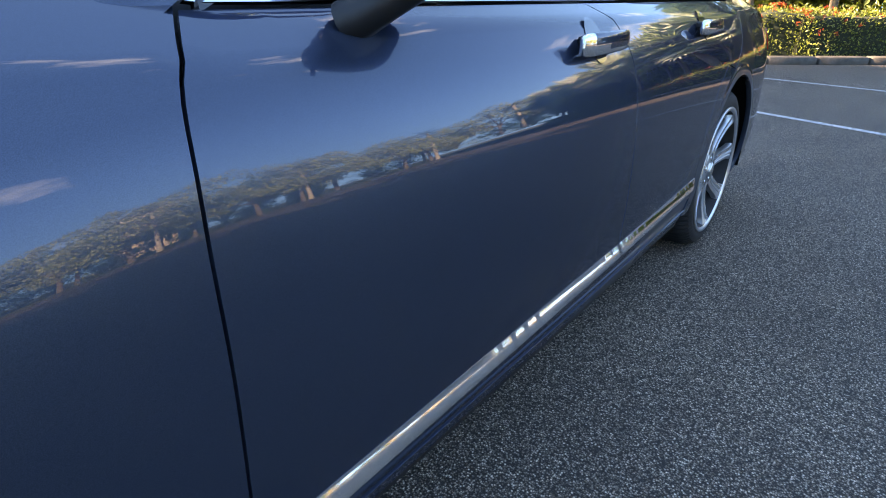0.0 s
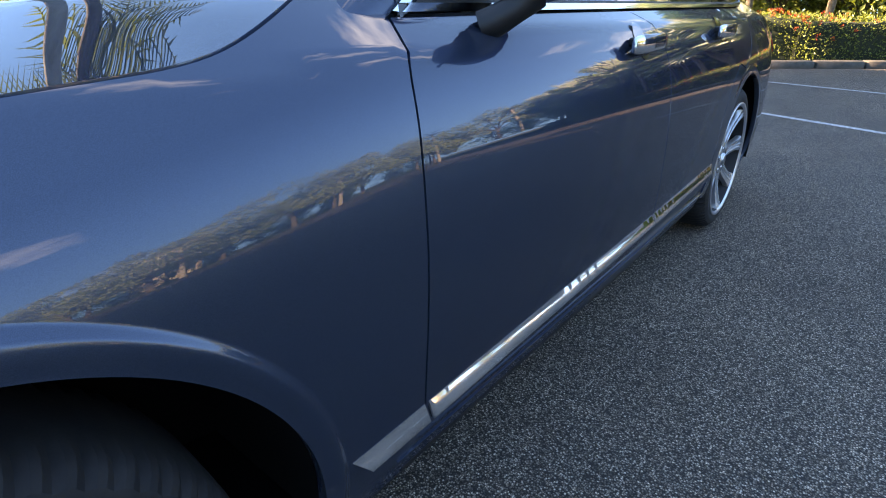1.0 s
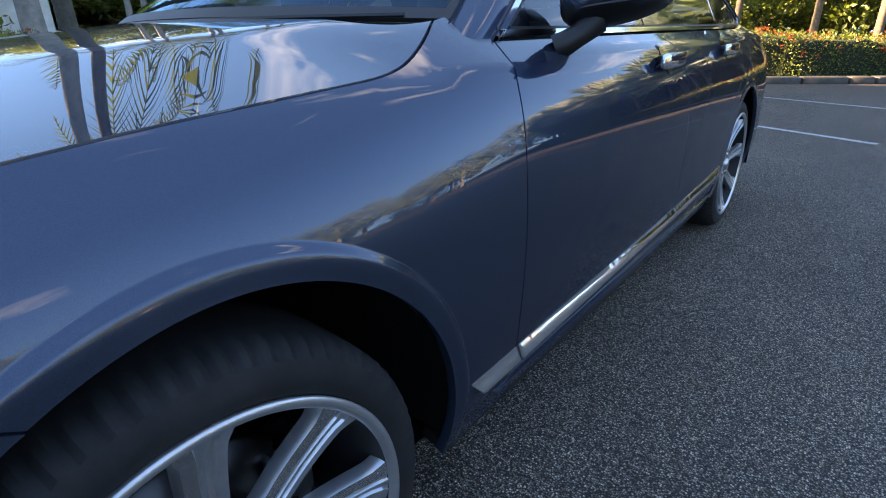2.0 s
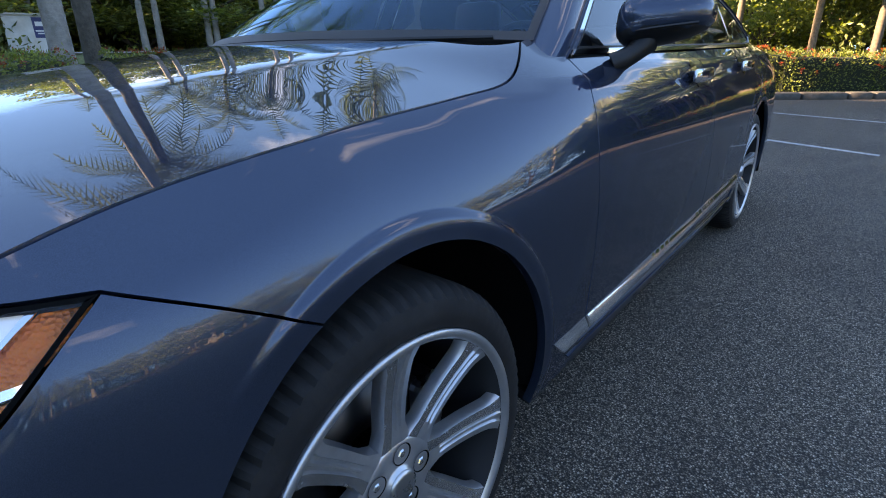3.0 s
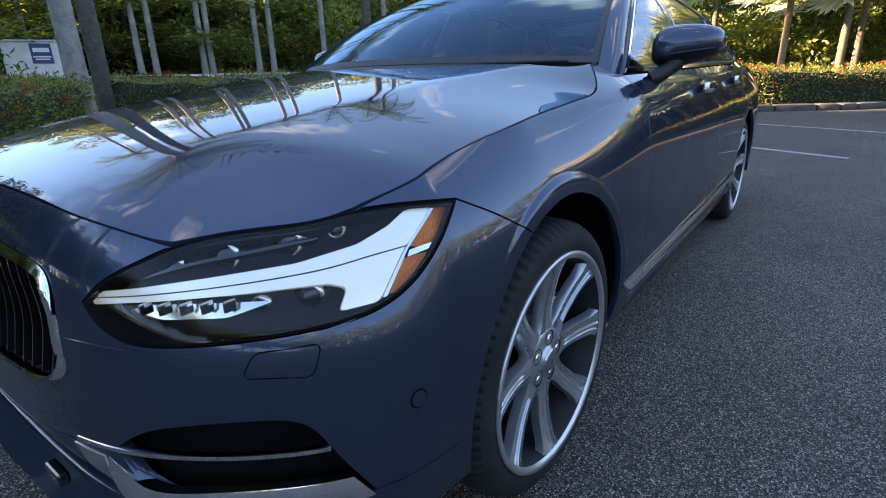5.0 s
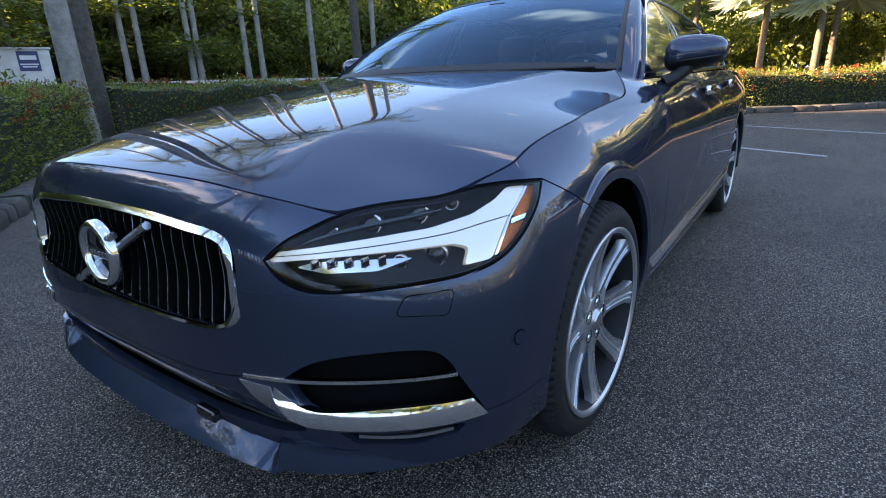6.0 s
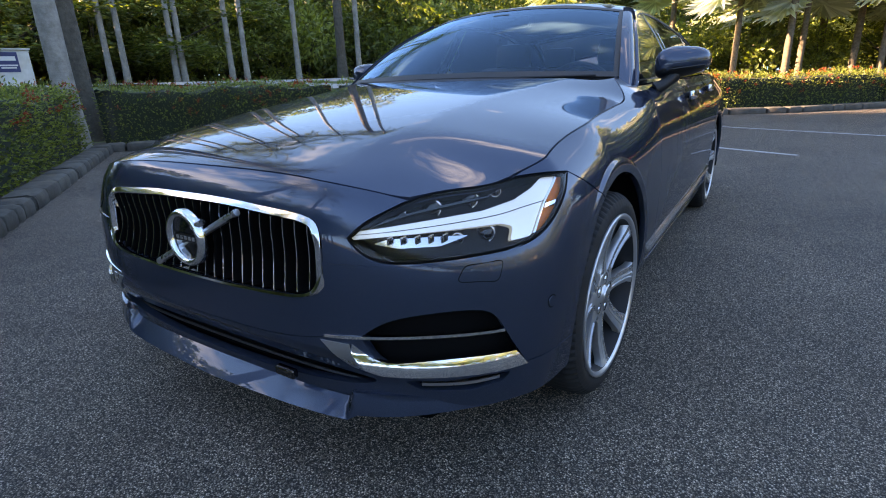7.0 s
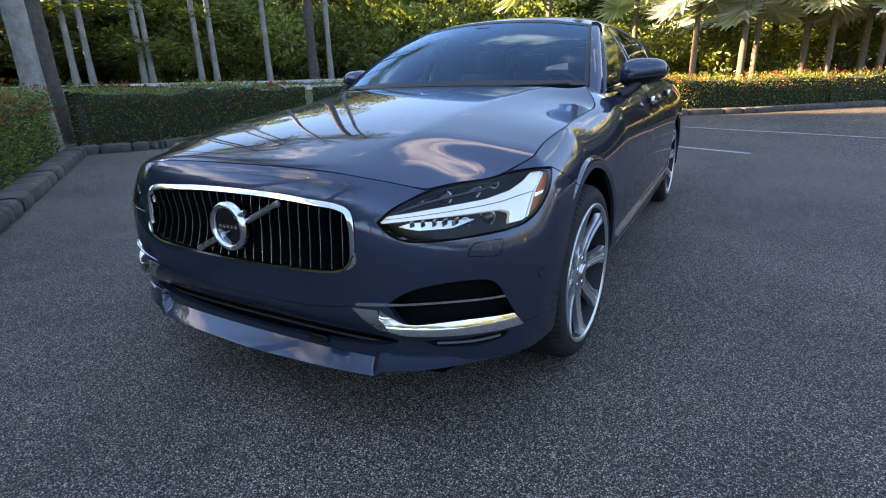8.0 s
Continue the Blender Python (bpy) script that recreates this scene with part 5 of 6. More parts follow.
# wheels: eight grooved spokes, five nuts, tyre with cut shoulders
def wheel_meshes():
    out = {}
    prof = [(0.245, -0.10), (0.262, -0.118), (0.285, -0.128), (0.305, -0.127), (0.322, -0.119), (0.333, -0.106), (0.340, -0.09), (0.3425, -0.06), (0.343, -0.03), (0.343, 0.03), (0.3425, 0.06), (0.340, 0.09), (0.333, 0.106), (0.322, 0.119),
            (0.305, 0.127), (0.288, 0.128), (0.276, 0.124), (0.268, 0.112)]
    n = 228
    prof = [(r, a * 0.92) for r, a in prof]
    V, F = lathe(prof, n, "x")
    m = len(prof)
    V = [list(v) for v in V]
    for i in range(n):
        if i % 3 == 0:
            for k in (4, 5, 6, 7, 10, 11, 12, 13, 14):
                v = V[i * m + k]
                s = 1 - (0.007 if k in (5, 6, 11, 12) else 0.0035) / 0.34
                v[1] *= s
                v[2] *= s
    out["tyre"] = mesh_of("tyre", V, F, M_RUBBER)
    out["tyre"].set_sharp_from_angle(angle=radians(22))
    V, F = lathe([(0.3435, -0.064), (0.336, -0.060), (0.336, -0.050), (0.3435, -0.046)], 72, "x")
    out["groove"] = mesh_of("groove", V, F, M_DARK)
    V, F = lathe([(0.272, 0.108), (0.2745, 0.117), (0.272, 0.121), (0.262, 0.120), (0.256, 0.112)], 96, "x")
    out["rim"] = mesh_of("rim", V, F, M_ALLOY)
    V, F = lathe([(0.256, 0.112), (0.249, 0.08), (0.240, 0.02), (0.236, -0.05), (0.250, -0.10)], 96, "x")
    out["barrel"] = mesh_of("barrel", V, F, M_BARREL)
    # one spoke: radial sections with a raised pair of edges and a groove between
    V, F = [], []
    secs = []
    for i in range(13):
        t = i / 12
        r = 0.074 + (0.262 - 0.074) * t
        half = 0.0235 + 0.0065 * t + 0.016 * max(0, t - 0.8) ** 1.5 / 0.09 + 0.012 * max(0, 0.18 - t) / 0.18
        face = 0.084 + 0.030 * t ** 1.3 - 0.010 * math.sin(math.pi * t) * 0.6
        gr = 0.0045 * min(1, max(0, t - 0.12) * 8) * min(1, (1.0 - t) * 10)
        secs.append([(-half * 1.06, face - 0.026), (-half * 1.02, face - 0.008), (-half * 0.90, face - 0.001), (-half * 0.30, face), (-half * 0.22, face - gr), (-half * 0.06, face - gr),
                     (0.02 * half, face), (half * 0.14, face), (half * 0.22, face - gr), (half * 0.38, face - gr), (half * 0.48, face), (half * 1.0, face - 0.003), (half * 1.06, face - 0.026)])
        V += [(x, w, r) for w, x in secs[-1]]
    k = len(secs[0])
    for i in range(12):
        for j in range(k - 1):
            F.append((i * k + j, (i + 1) * k + j, (i + 1) * k + j + 1, i * k + j + 1))
    me = mesh_of("spoke", V, F, [M_ALLOY, M_TURNED])
    for i, q in enumerate(me.polygons):
        if i % (k - 1) in (2,):
            q.material_index = 1
    me.set_sharp_from_angle(angle=radians(28))
    out["spoke"] = me
    V, F = lathe([(0.0, 0.096), (0.024, 0.0955), (0.029, 0.093), (0.031, 0.088), (0.036, 0.086), (0.06, 0.0855), (0.076, 0.0845), (0.081, 0.080), (0.082, 0.05)], 48, "x")
    out["hub"] = mesh_of("hub", V, F, M_ALLOY)
    V, F = lathe([(0.0, 0.1), (0.020, 0.0995), (0.0275, 0.0985), (0.0285, 0.094)], 32, "x")
    out["cap"] = mesh_of("cap", V, F, M_SATIN)
    V, F = lathe([(0.0, 0.088), (0.006, 0.0877), (0.0088, 0.085), (0.0088, 0.07)], 6, "x")
    out["nut"] = mesh_of("nut", V, F, M_CHROME, smooth_on=False)
    V, F = lathe([(0.0105, 0.076), (0.0185, 0.0865), (0.020, 0.0868)], 20, "x")
    out["socket"] = mesh_of("socket", V, F, M_DARK)
    V, F = lathe([(0.07, 0.012), (0.165, 0.012), (0.167, 0.0), (0.167, -0.02), (0.07, -0.02)], 64, "x")
    out["disc"] = mesh_of("disc", V, F, M_DISC)
    V, F = lathe([(0.08, -0.10), (0.25, -0.09)], 48, "x")
    out["back"] = mesh_of("back", V, F, M_DARK)
    bm = bmesh.new()
    box(bm, (0.0, 0.14, 0.02), (0.075, 0.07, 0.17), None, 0.015)
    me = bpy.data.meshes.new("caliper")
    bm.to_mesh(me)
    bm.free()
    me.materials.append(M_SATIN.m)
    out["caliper"] = me
    return out


WH = wheel_meshes()


def wheel(name, x, y, spin, sgn, steer):
    c = hang(name, None, car, "alloy wheel with eight grooved spokes")
    c.matrix_local = Matrix.Translation((x, y, HUB)) @ Matrix.Rotation(radians(steer), 4, "Z") @ (Matrix.Identity(4) if sgn > 0 else Matrix.Rotation(math.pi, 4, "Z"))
    ty = hang("tyre", WH["tyre"], c, "black low-profile tyre")
    rm = hang("rim", WH["rim"], c, "machined silver rim")
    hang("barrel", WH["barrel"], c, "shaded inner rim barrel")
    for i in range(8):
        s = hang("spoke", WH["spoke"], c)
        s.matrix_local = Matrix.Rotation(radians(spin + 45 * i), 4, "X")
    hub = hang("hub", WH["hub"], c)
    hang("cap", WH["cap"], c, "silver centre cap")
    for i in range(5):
        for nm in ("nut", "socket"):
            s = hang(nm, WH[nm], c)
            a = radians(spin + 8 + 72 * i)
            s.matrix_local = Matrix.Translation((0, 0.054 * math.cos(a), 0.054 * math.sin(a)))
    hang("disc", WH["disc"], c, "brake disc")
    hang("back_plate", WH["back"], c)
    hang("caliper", WH["caliper"], c)


for sgn in (1, -1):
    wheel("wheel", 0.842 * sgn, 0.0, 0, sgn, -2.0)
    wheel("wheel", 0.815 * sgn, WB, 9, sgn, 0.0)
    for yc in (0.0, WB):
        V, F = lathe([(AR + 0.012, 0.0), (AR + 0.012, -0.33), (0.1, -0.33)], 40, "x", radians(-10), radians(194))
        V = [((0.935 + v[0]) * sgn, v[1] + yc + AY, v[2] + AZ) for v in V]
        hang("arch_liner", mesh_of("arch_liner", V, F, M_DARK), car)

# cabin
bm = bmesh.new()
box(bm, (0, 1.02, 0.93), (1.44, 0.5, 0.16), Matrix.Rotation(radians(8), 3, "X"), 0.05)
part("dashboard", bm, M_TRIMDARK, car, "charcoal dashboard", True)
bm = bmesh.new()
box(bm, (0, 2.0, 0.42), (1.5, 2.6, 0.12), None, 0.02)
part("cabin_floor", bm, M_TRIMDARK, car)
bm = bmesh.new()
box(bm, (0, 3.28, 0.99), (1.3, 0.5, 0.05), None, 0.02)
part("parcel_shelf", bm, M_TRIMDARK, car)
bm = bmesh.new()
ringp = [(0.38 + 0.185 * math.cos(a), 1.36 - 0.185 * math.sin(a) * 0.42, 0.935 + 0.185 * math.sin(a) * 0.9) for a in np.linspace(0, 2 * math.pi, 33)]
tube(bm, ringp, 0.015, 8)
box(bm, (0.38, 1.35, 0.93), (0.30, 0.04, 0.06), None, 0.015)
part("steering_wheel", bm, M_TRIMDARK, car, "", True)
for x, y, w in ((0.38, 1.95, 0.5), (-0.38, 1.95, 0.5), (0.36, 2.85, 0.56), (-0.36, 2.85, 0.56)):
    seat = hang("seat", None, car, "leather car seat")
    for nm, c, s, rx in (("cushion", (x, y - 0.28, 0.58), (w, 0.5, 0.16), -6), ("backrest", (x, y + 0.04, 0.84), (w, 0.13, 0.56), -18), ("headrest", (x, y + 0.14, 1.185), (0.27, 0.11, 0.18), -12)):
        bm = bmesh.new()
        box(bm, c, s, Matrix.Rotation(radians(rx), 3, "X"), 0.045)
        part(nm, bm, M_LEATHER if nm == "cushion" else M_TRIMDARK, seat, "", True)
bm = bmesh.new()
box(bm, (0, 1.22, 1.33), (0.24, 0.035, 0.06), None, 0.015)
box(bm, (0, 1.15, 1.352), (0.10, 0.10, 0.025), None, 0.01)
part("inside_mirror", bm, M_BLACK, car, "", True)
bm = bmesh.new()
box(bm, (0, 2.1, 1.385), (1.02, 1.45, 0.02), None, 0.008)
part("headlining", bm, M_LEATHER, car)


# ---- ground, kerbs, lines ----
def flat(name, pts, z, mat, label, category, thick=0.0):
    bm = bmesh.new()
    vs = [bm.verts.new((x, y, z)) for x, y in pts]
    bm.faces.new(vs)
    return tagged(part(name, bm, mat, None), label, category, kind="structure")


bm = bmesh.new()
bmesh.ops.create_grid(bm, x_segments=40, y_segments=40, size=400)
tagged(part("ground", bm, M_ASPHALT, None), "worn dark grey asphalt car park", "asphalt", kind="structure")


def painted_line(a, b, wide=0.10):
    a, b = Vector((*a, 0.004)), Vector((*b, 0.004))
    d = (b - a).normalized()
    s = Vector((-d.y, d.x, 0)) * wide / 2
    bm = bmesh.new()
    bm.faces.new([bm.verts.new(p) for p in (a - s, b - s, b + s, a + s)])
    tagged(part("parking_line", bm, M_LINE, None), "worn white painted parking line on asphalt", "road marking", "parking lines", "structure")


painted_line((-1.6, 7.95), (1.6, 6.27), 0.09)
painted_line((-2.0, 11.2), (9.0, 6.0), 0.09)


def kerb(pts, name="kerb"):
    """A run of cast kerb stones along a line, each a piece of its own."""
    root = thing(name, "weathered grey concrete kerb along the planted bed", "kerb", kind="structure")
    p = curve(pts, 0.9)
    for a, b in zip(p[:-1], p[1:]):
        d = Vector((b[0] - a[0], b[1] - a[1], 0))
        ln = d.length
        if ln < 0.05:
            continue
        bm = bmesh.new()
        box(bm, (0, 0, 0.055), (ln - 0.012, 0.32, 0.19), None, 0.06)
        bmesh.ops.rotate(bm, cent=(0, 0, 0), matrix=Matrix.Rotation(math.atan2(d.y, d.x), 3, "Z"), verts=bm.verts)
        bmesh.ops.translate(bm, vec=((a[0] + b[0]) / 2, (a[1] + b[1]) / 2, 0), verts=bm.verts)
        part("kerb_stone", bm, M_CURB, root, "", True)


LEFT = [(-1.5, -1.8), (-4.2, 0.0), (-8.85, 3.05), (-8.2, 4.0), (-7.6, 8.0), (-4.5, 11.6), (-0.6, 13.0)]
FAR = [(-0.6, 13.0), (1.4, 14.2), (2.6, 15.4), (5.0, 17.8), (9.5, 22.0), (14, 25.5)]
kerb(curve(LEFT, 0.5, soft=False))
kerb(FAR)
bed = LEFT + FAR[1:] + [(60, 60), (-60, 60), (-60, -20), (-4, -6)]
BED, EDGE = np.array(bed, float), curve(LEFT + FAR[1:], 0.5)


def bank_z(x, y):
    """Height of the planted ground: level along the kerb, rising behind the hedges to a lawn."""
    p = np.array([(x, y)], float)
    if not inside(BED, p)[0]:
        return 0.05
    d = np.sqrt(((EDGE - p) ** 2).sum(1).min())
    high = 0.92 + 0.24 * float(smooth(2.0, -9.0, x))
    return 0.05 + high * float(smooth(1.6, 6.0, d)) * float(smooth(-3.0, 1.5, y + 0.35 * (x + 8)))


xs, ys = np.arange(-59, 59, 1.0), np.arange(-14, 59, 1.0)
V = [(x, y, bank_z(x, y)) for x in xs for y in ys]
ok = inside(BED, np.array(V)[:, :2])
n = len(ys)
F = []
for i in range(len(xs) - 1):
    for j in range(n - 1):
        q = (i * n + j, (i + 1) * n + j, (i + 1) * n + j + 1, i * n + j + 1)
        if all(ok[k] for k in q):
            F.append(q)
tagged(hang("lawn", mesh_of("lawn", V, F, M_GRASS), None), "mown lawn rising behind the clipped hedges", "grass", kind="structure")
tracks = np.array([(-15.2, 3.4), (-13.6, 7.6), (-11.2, 11.6), (-7.2, 15.4), (-3.8, 17.4)])
mid = curve(tracks, 0.5, soft=True)
V = [(x + dx, y - dx * 0.4, bank_z(x + dx, y - dx * 0.4) + 0.03) for x, y in mid for dx in (-0.6, 0.6)]
tagged(hang("footpath", mesh_of("footpath", V, [(2 * k, 2 * k + 1, 2 * k + 3, 2 * k + 2) for k in range(len(mid) - 1)], M_PATH), None), "pale concrete footpath behind the hedge", "footpath", kind="structure")
flat("planting_bed", bed, 0.06, M_SOIL, "dark mulch of the planted bed", "soil")


# ---- leaves ----
def leaf_cloud(rng, n, spot, size, bend=0.25, aspect=0.5):
    """n small folded leaves, each at spot(rng) = (place, outward way)."""
    V, F = [], []
    for i in range(n):
        p, out = spot(rng)
        p, out = np.array(p), np.array(out)
        d = out + rng.normal(0, 0.65, 3)
        d /= np.linalg.norm(d)
        s = np.cross(d, rng.normal(0, 1, 3))
        s /= np.linalg.norm(s) + 1e-9
        up = np.cross(s, d)
        ln = size * rng.uniform(0.6, 1.35)
        w = ln * aspect
        k = len(V)
        V += [p, p + d * ln * 0.5 + s * w * 0.5 + up * bend * w, p + d * ln, p + d * ln * 0.5 - s * w * 0.5 + up * bend * w]
        F += [(k, k + 1, k + 2), (k, k + 2, k + 3)]
    return V, F


def hedge(name, a, b, wide, high, n, rng, label, flowers=60, base=0.06):
    """A clipped hedge between two places: dark core, leaves over top and sides, red flower heads."""
    a, b = np.array(a, float), np.array(b, float)
    d = b - a
    ln = np.linalg.norm(d)
    d /= ln
    s = np.array((-d[1], d[0]))
    root = thing(name, label, "hedge", (0, 0, 0), "clipped hedges")
    wob = rng.uniform(0, 6, 8)

    def surf(t, q):
        """t along, q round the section: 0..1 left side up, over the top, right side down."""
        bump = 0.05 * math.sin(2.3 * t + wob[0]) + 0.04 * math.sin(5.1 * t + wob[1]) + 0.03 * math.sin(11 * t + wob[2])
        h, w = high + bump * 0.8, wide / 2 * (1 + bump * 0.6)
        if q < 0.38:
            x, z, nx, nz = -w, h * q / 0.38, -1, 0.25
        elif q < 0.62:
            k = (q - 0.38) / 0.24
            x, z, nx, nz = -w + 2 * w * k, h + 0.04 * math.sin(math.pi * k), (k - 0.5) * 0.6, 1
        else:
            x, z, nx, nz = w, h * (1 - q) / 0.38, 1, 0.25
        c = a + d * t + s * x
        o = np.array((s[0] * nx, s[1] * nx, nz))
        return np.array((c[0], c[1], base + z)), o / np.linalg.norm(o)

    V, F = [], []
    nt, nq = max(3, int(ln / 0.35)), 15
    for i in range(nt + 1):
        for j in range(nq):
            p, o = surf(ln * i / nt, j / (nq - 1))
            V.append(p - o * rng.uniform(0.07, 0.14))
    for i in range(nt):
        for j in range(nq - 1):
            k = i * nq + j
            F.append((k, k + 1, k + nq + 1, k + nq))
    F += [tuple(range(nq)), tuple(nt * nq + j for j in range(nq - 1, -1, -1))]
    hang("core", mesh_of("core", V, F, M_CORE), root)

    def spot(r):
        if r.random() < 0.06:
            q, t = r.random(), (0.0 if r.random() < 0.5 else ln)
            p, o = surf(t, q)
            c, o2 = surf(t, 0.5)
            k = r.random()
            return p * k + np.array((c[0], c[1], p[2])) * (1 - k), np.array((d[0], d[1], 0.1)) * (-1 if t == 0 else 1)
        p, o = surf(r.uniform(0, ln), r.random())
        return p + o * r.normal(-0.03, 0.045), o
    V, F = leaf_cloud(rng, n, spot, 0.055, 0.25, 0.42)
    ob = hang("foliage", mesh_of("foliage", V, F, M_HEDGE, smooth_on=False), root)
    tagged(ob, kind="stuff")
    V, F = [], []
    for i in range(flowers):
        p, o = surf(rng.uniform(0, ln), rng.uniform(0.2, 0.8))
        p = p + o * 0.045
        vv, ff = leaf_cloud(rng, 16, lambda r: (p + r.normal(0, 0.022, 3), o), 0.032, 0.1, 0.7)
        F += [tuple(k + len(V) for k in f) for f in ff]
        V += vv
    tagged(hang("blossom", mesh_of("blossom", V, F, M_FLOWER, smooth_on=False), root, "small red flower heads"), kind="stuff")
    return root


# core sheet's near-black green carries the shade between the leaves
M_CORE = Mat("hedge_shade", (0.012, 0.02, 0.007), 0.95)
rng = np.random.default_rng(7)
HL = "clipped green hedge with red flowers behind kerb"
hedge("hedge", (-2.4, -2.2), (-9.5, 2.55), 1.1, 1.0, 16000, rng, HL, 80)
hedge("hedge", (-9.45, 3.5), (-8.5, 8.2), 1.1, 1.02, 9000, rng, HL, 110)
hedge("hedge", (-8.2, 8.6), (-4.8, 12.4), 1.1, 1.0, 7000, rng, HL, 110)
hedge("hedge", (-4.8, 12.5), (-0.2, 14.3), 1.2, 0.9, 6500, rng, HL, 110)
hedge("hedge", (-0.5, 14.05), (3.3, 17.2), 1.2, 0.82, 8000, rng, HL, 75)
hedge("hedge", (3.3, 17.2), (10.5, 23.6), 1.2, 0.82, 8000, rng, HL, 110)


# ---- trees ----
def palm(name, x, y, high, r0, rng, label, mat_bark, fronds=16, reach=2.2, frond_mat=None, drop=0.9, lean=0.0, sheath=0.0):
    root = thing(name, label, "palm", (x, y, bank_z(x, y)), "palms")
    top = Vector((lean, lean * 0.4, high))
    bm = bmesh.new()
    n = 26
    pts, rad = [], []
    for i in range(n):
        t = i / (n - 1)
        pts.append((lean * t * t, lean * 0.4 * t * t, high * t))
        rad.append(r0 * (1.25 - 0.25 * min(1, t * 8) - 0.22 * t) * (1 + 0.02 * math.sin(i * 2.4)))
    tube(bm, pts, rad, 14)
    part("trunk", bm, mat_bark, root, "", True)
    V, F = [], []
    for i in range(fronds):
        az = 2 * math.pi * i / fronds + rng.uniform(-0.2, 0.2)
        el = rng.uniform(-0.25, 1.0)
        ln = reach * rng.uniform(0.8, 1.15)
        steps = 12
        prev = np.array(top)
        for k in range(1, steps + 1):
            t = k / steps
            e = el - drop * 1.5 * t * t
            dirv = np.array((math.cos(az) * math.cos(e), math.sin(az) * math.cos(e), math.sin(e)))
            cur = prev + dirv * ln / steps
            side = np.cross(dirv, (0, 0, 1))
            side /= np.linalg.norm(side) + 1e-9
            for sgn in (-1, 1):
                for h in (0.0, 0.5):
                    lf = reach * 0.24 * math.sin(math.pi * min(1, t * 0.85 + 0.12)) * rng.uniform(0.8, 1.15)
                    b = prev + (cur - prev) * h
                    tip = b + side * sgn * lf + dirv * lf * 0.5 + np.array((0, 0, -lf * rng.uniform(0.15, 0.55)))
                    q = len(V)
                    V += [b - dirv * 0.02, b + dirv * 0.025, tip]
                    F.append((q, q + 1, q + 2))
            q = len(V)
            V += [prev + side * 0.015, prev - side * 0.015, cur - side * 0.012, cur + side * 0.012]
            F.append((q, q + 1, q + 2, q + 3))
            prev = cur
    hang("crown", mesh_of("crown", V, F, frond_mat or M_PALM, smooth_on=False), root, "drooping green fronds")
    return root


def fan_palm(name, x, y, high, r0, rng, label, fans=26, size=1.0, mat=None):
    root = thing(name, label, "palm", (x, y, bank_z(x, y)), "palms")
    bm = bmesh.new()
    tube(bm, [(0, 0, high * i / 12) for i in range(13)], [r0 * (1.2 - 0.25 * i / 12) * (1 + 0.03 * math.sin(i * 3)) for i in range(13)], 12)
    part("trunk", bm, M_BARKTAN, root, "", True)
    V, F = [], []
    for i in range(fans):
        az, el = rng.uniform(0, 2 * math.pi), rng.uniform(-0.6, 1.2)
        d = np.array((math.cos(az) * math.cos(el), math.sin(az) * math.cos(el), math.sin(el)))
        st = size * rng.uniform(0.7, 1.1)
        c = np.array((0, 0, high)) + d * st
        side = np.cross(d, (0, 0, 1))
        side /= np.linalg.norm(side) + 1e-9
        up = np.cross(side, d)
        m = 22
        for k in range(m):
            a = -2.1 + 4.2 * k / (m - 1)
            r = size * (0.75 + 0.2 * math.cos(a)) * rng.uniform(0.9, 1.05)
            w = (d * math.cos(a) + side * math.sin(a)) + up * rng.uniform(-0.06, 0.16)
            a2 = a + 0.12
            w2 = (d * math.cos(a2) + side * math.sin(a2))
            q = len(V)
            V += [c, c + w2 * r * 0.6 + up * 0.03, c + w * r]
            F.append((q, q + 1, q + 2))
            V += [c, c + w * r, c + (d * math.cos(a - 0.12) + side * math.sin(a - 0.12)) * r * 0.6]
            F.append((q + 3, q + 4, q + 5))
        q = len(V)
        b = np.array((0, 0, high))
        V += [b + side * 0.02, b - side * 0.02, c - side * 0.012, c + side * 0.012]
        F.append((q, q + 1, q + 2, q + 3))
    hang("crown", mesh_of("crown", V, F, mat or M_FANPALM, smooth_on=False), root, "silvery fan-shaped fronds")
    return root


def tree(name, x, y, high, spread, rng, label, mat, n=5200, low=0.35, leaf_size=0.16, trunk=0.16):
    """A broad tree: tapered trunk, forked limbs, leaf clumps with gaps."""
    root = thing(name, label, "tree", (x, y, bank_z(x, y)), "trees")
    bm = bmesh.new()
    fork = high * low
    tube(bm, [(0, 0, 0), (0.05, 0.02, fork * 0.5), (0.0, 0.08, fork)], [trunk * 1.3, trunk, trunk * 0.85], 9)
    clumps = []
    for i in range(9):
        az = 2 * math.pi * i / 9 + rng.uniform(-0.3, 0.3)
        r = spread * rng.uniform(0.35, 1.0)
        z = high * rng.uniform(low + 0.12, 0.96)
        end = Vector((r * math.cos(az), r * math.sin(az), z))
        mid = Vector((end.x * 0.45, end.y * 0.45, fork + (z - fork) * 0.6))
        tube(bm, [(0, 0.06, fork * 0.95), mid, end], [trunk * 0.6, trunk * 0.36, trunk * 0.08], 6)
        for j in range(5):
            o = rng.normal(0, 1, 3) * (spread * 0.24, spread * 0.24, high * 0.085)
            clumps.append((np.array(end) + o, spread * rng.uniform(0.16, 0.34)))
    part("trunk", bm, M_BARKDARK, root, "", True)

    def spot(r):
        c, rad = clumps[int(r.integers(len(clumps)))]
        d = r.normal(0, 1, 3)
        d /= np.linalg.norm(d)
        return c + d * rad * r.uniform(0.45, 1.0) * (1, 1, 0.62), d * (1, 1, 0.4) + np.array((0, 0, 0.25))
    V, F = leaf_cloud(rng, n, spot, leaf_size, 0.2, 0.55)
    hang("crown", mesh_of("crown", V, F, mat, smooth_on=False), root)
    return root


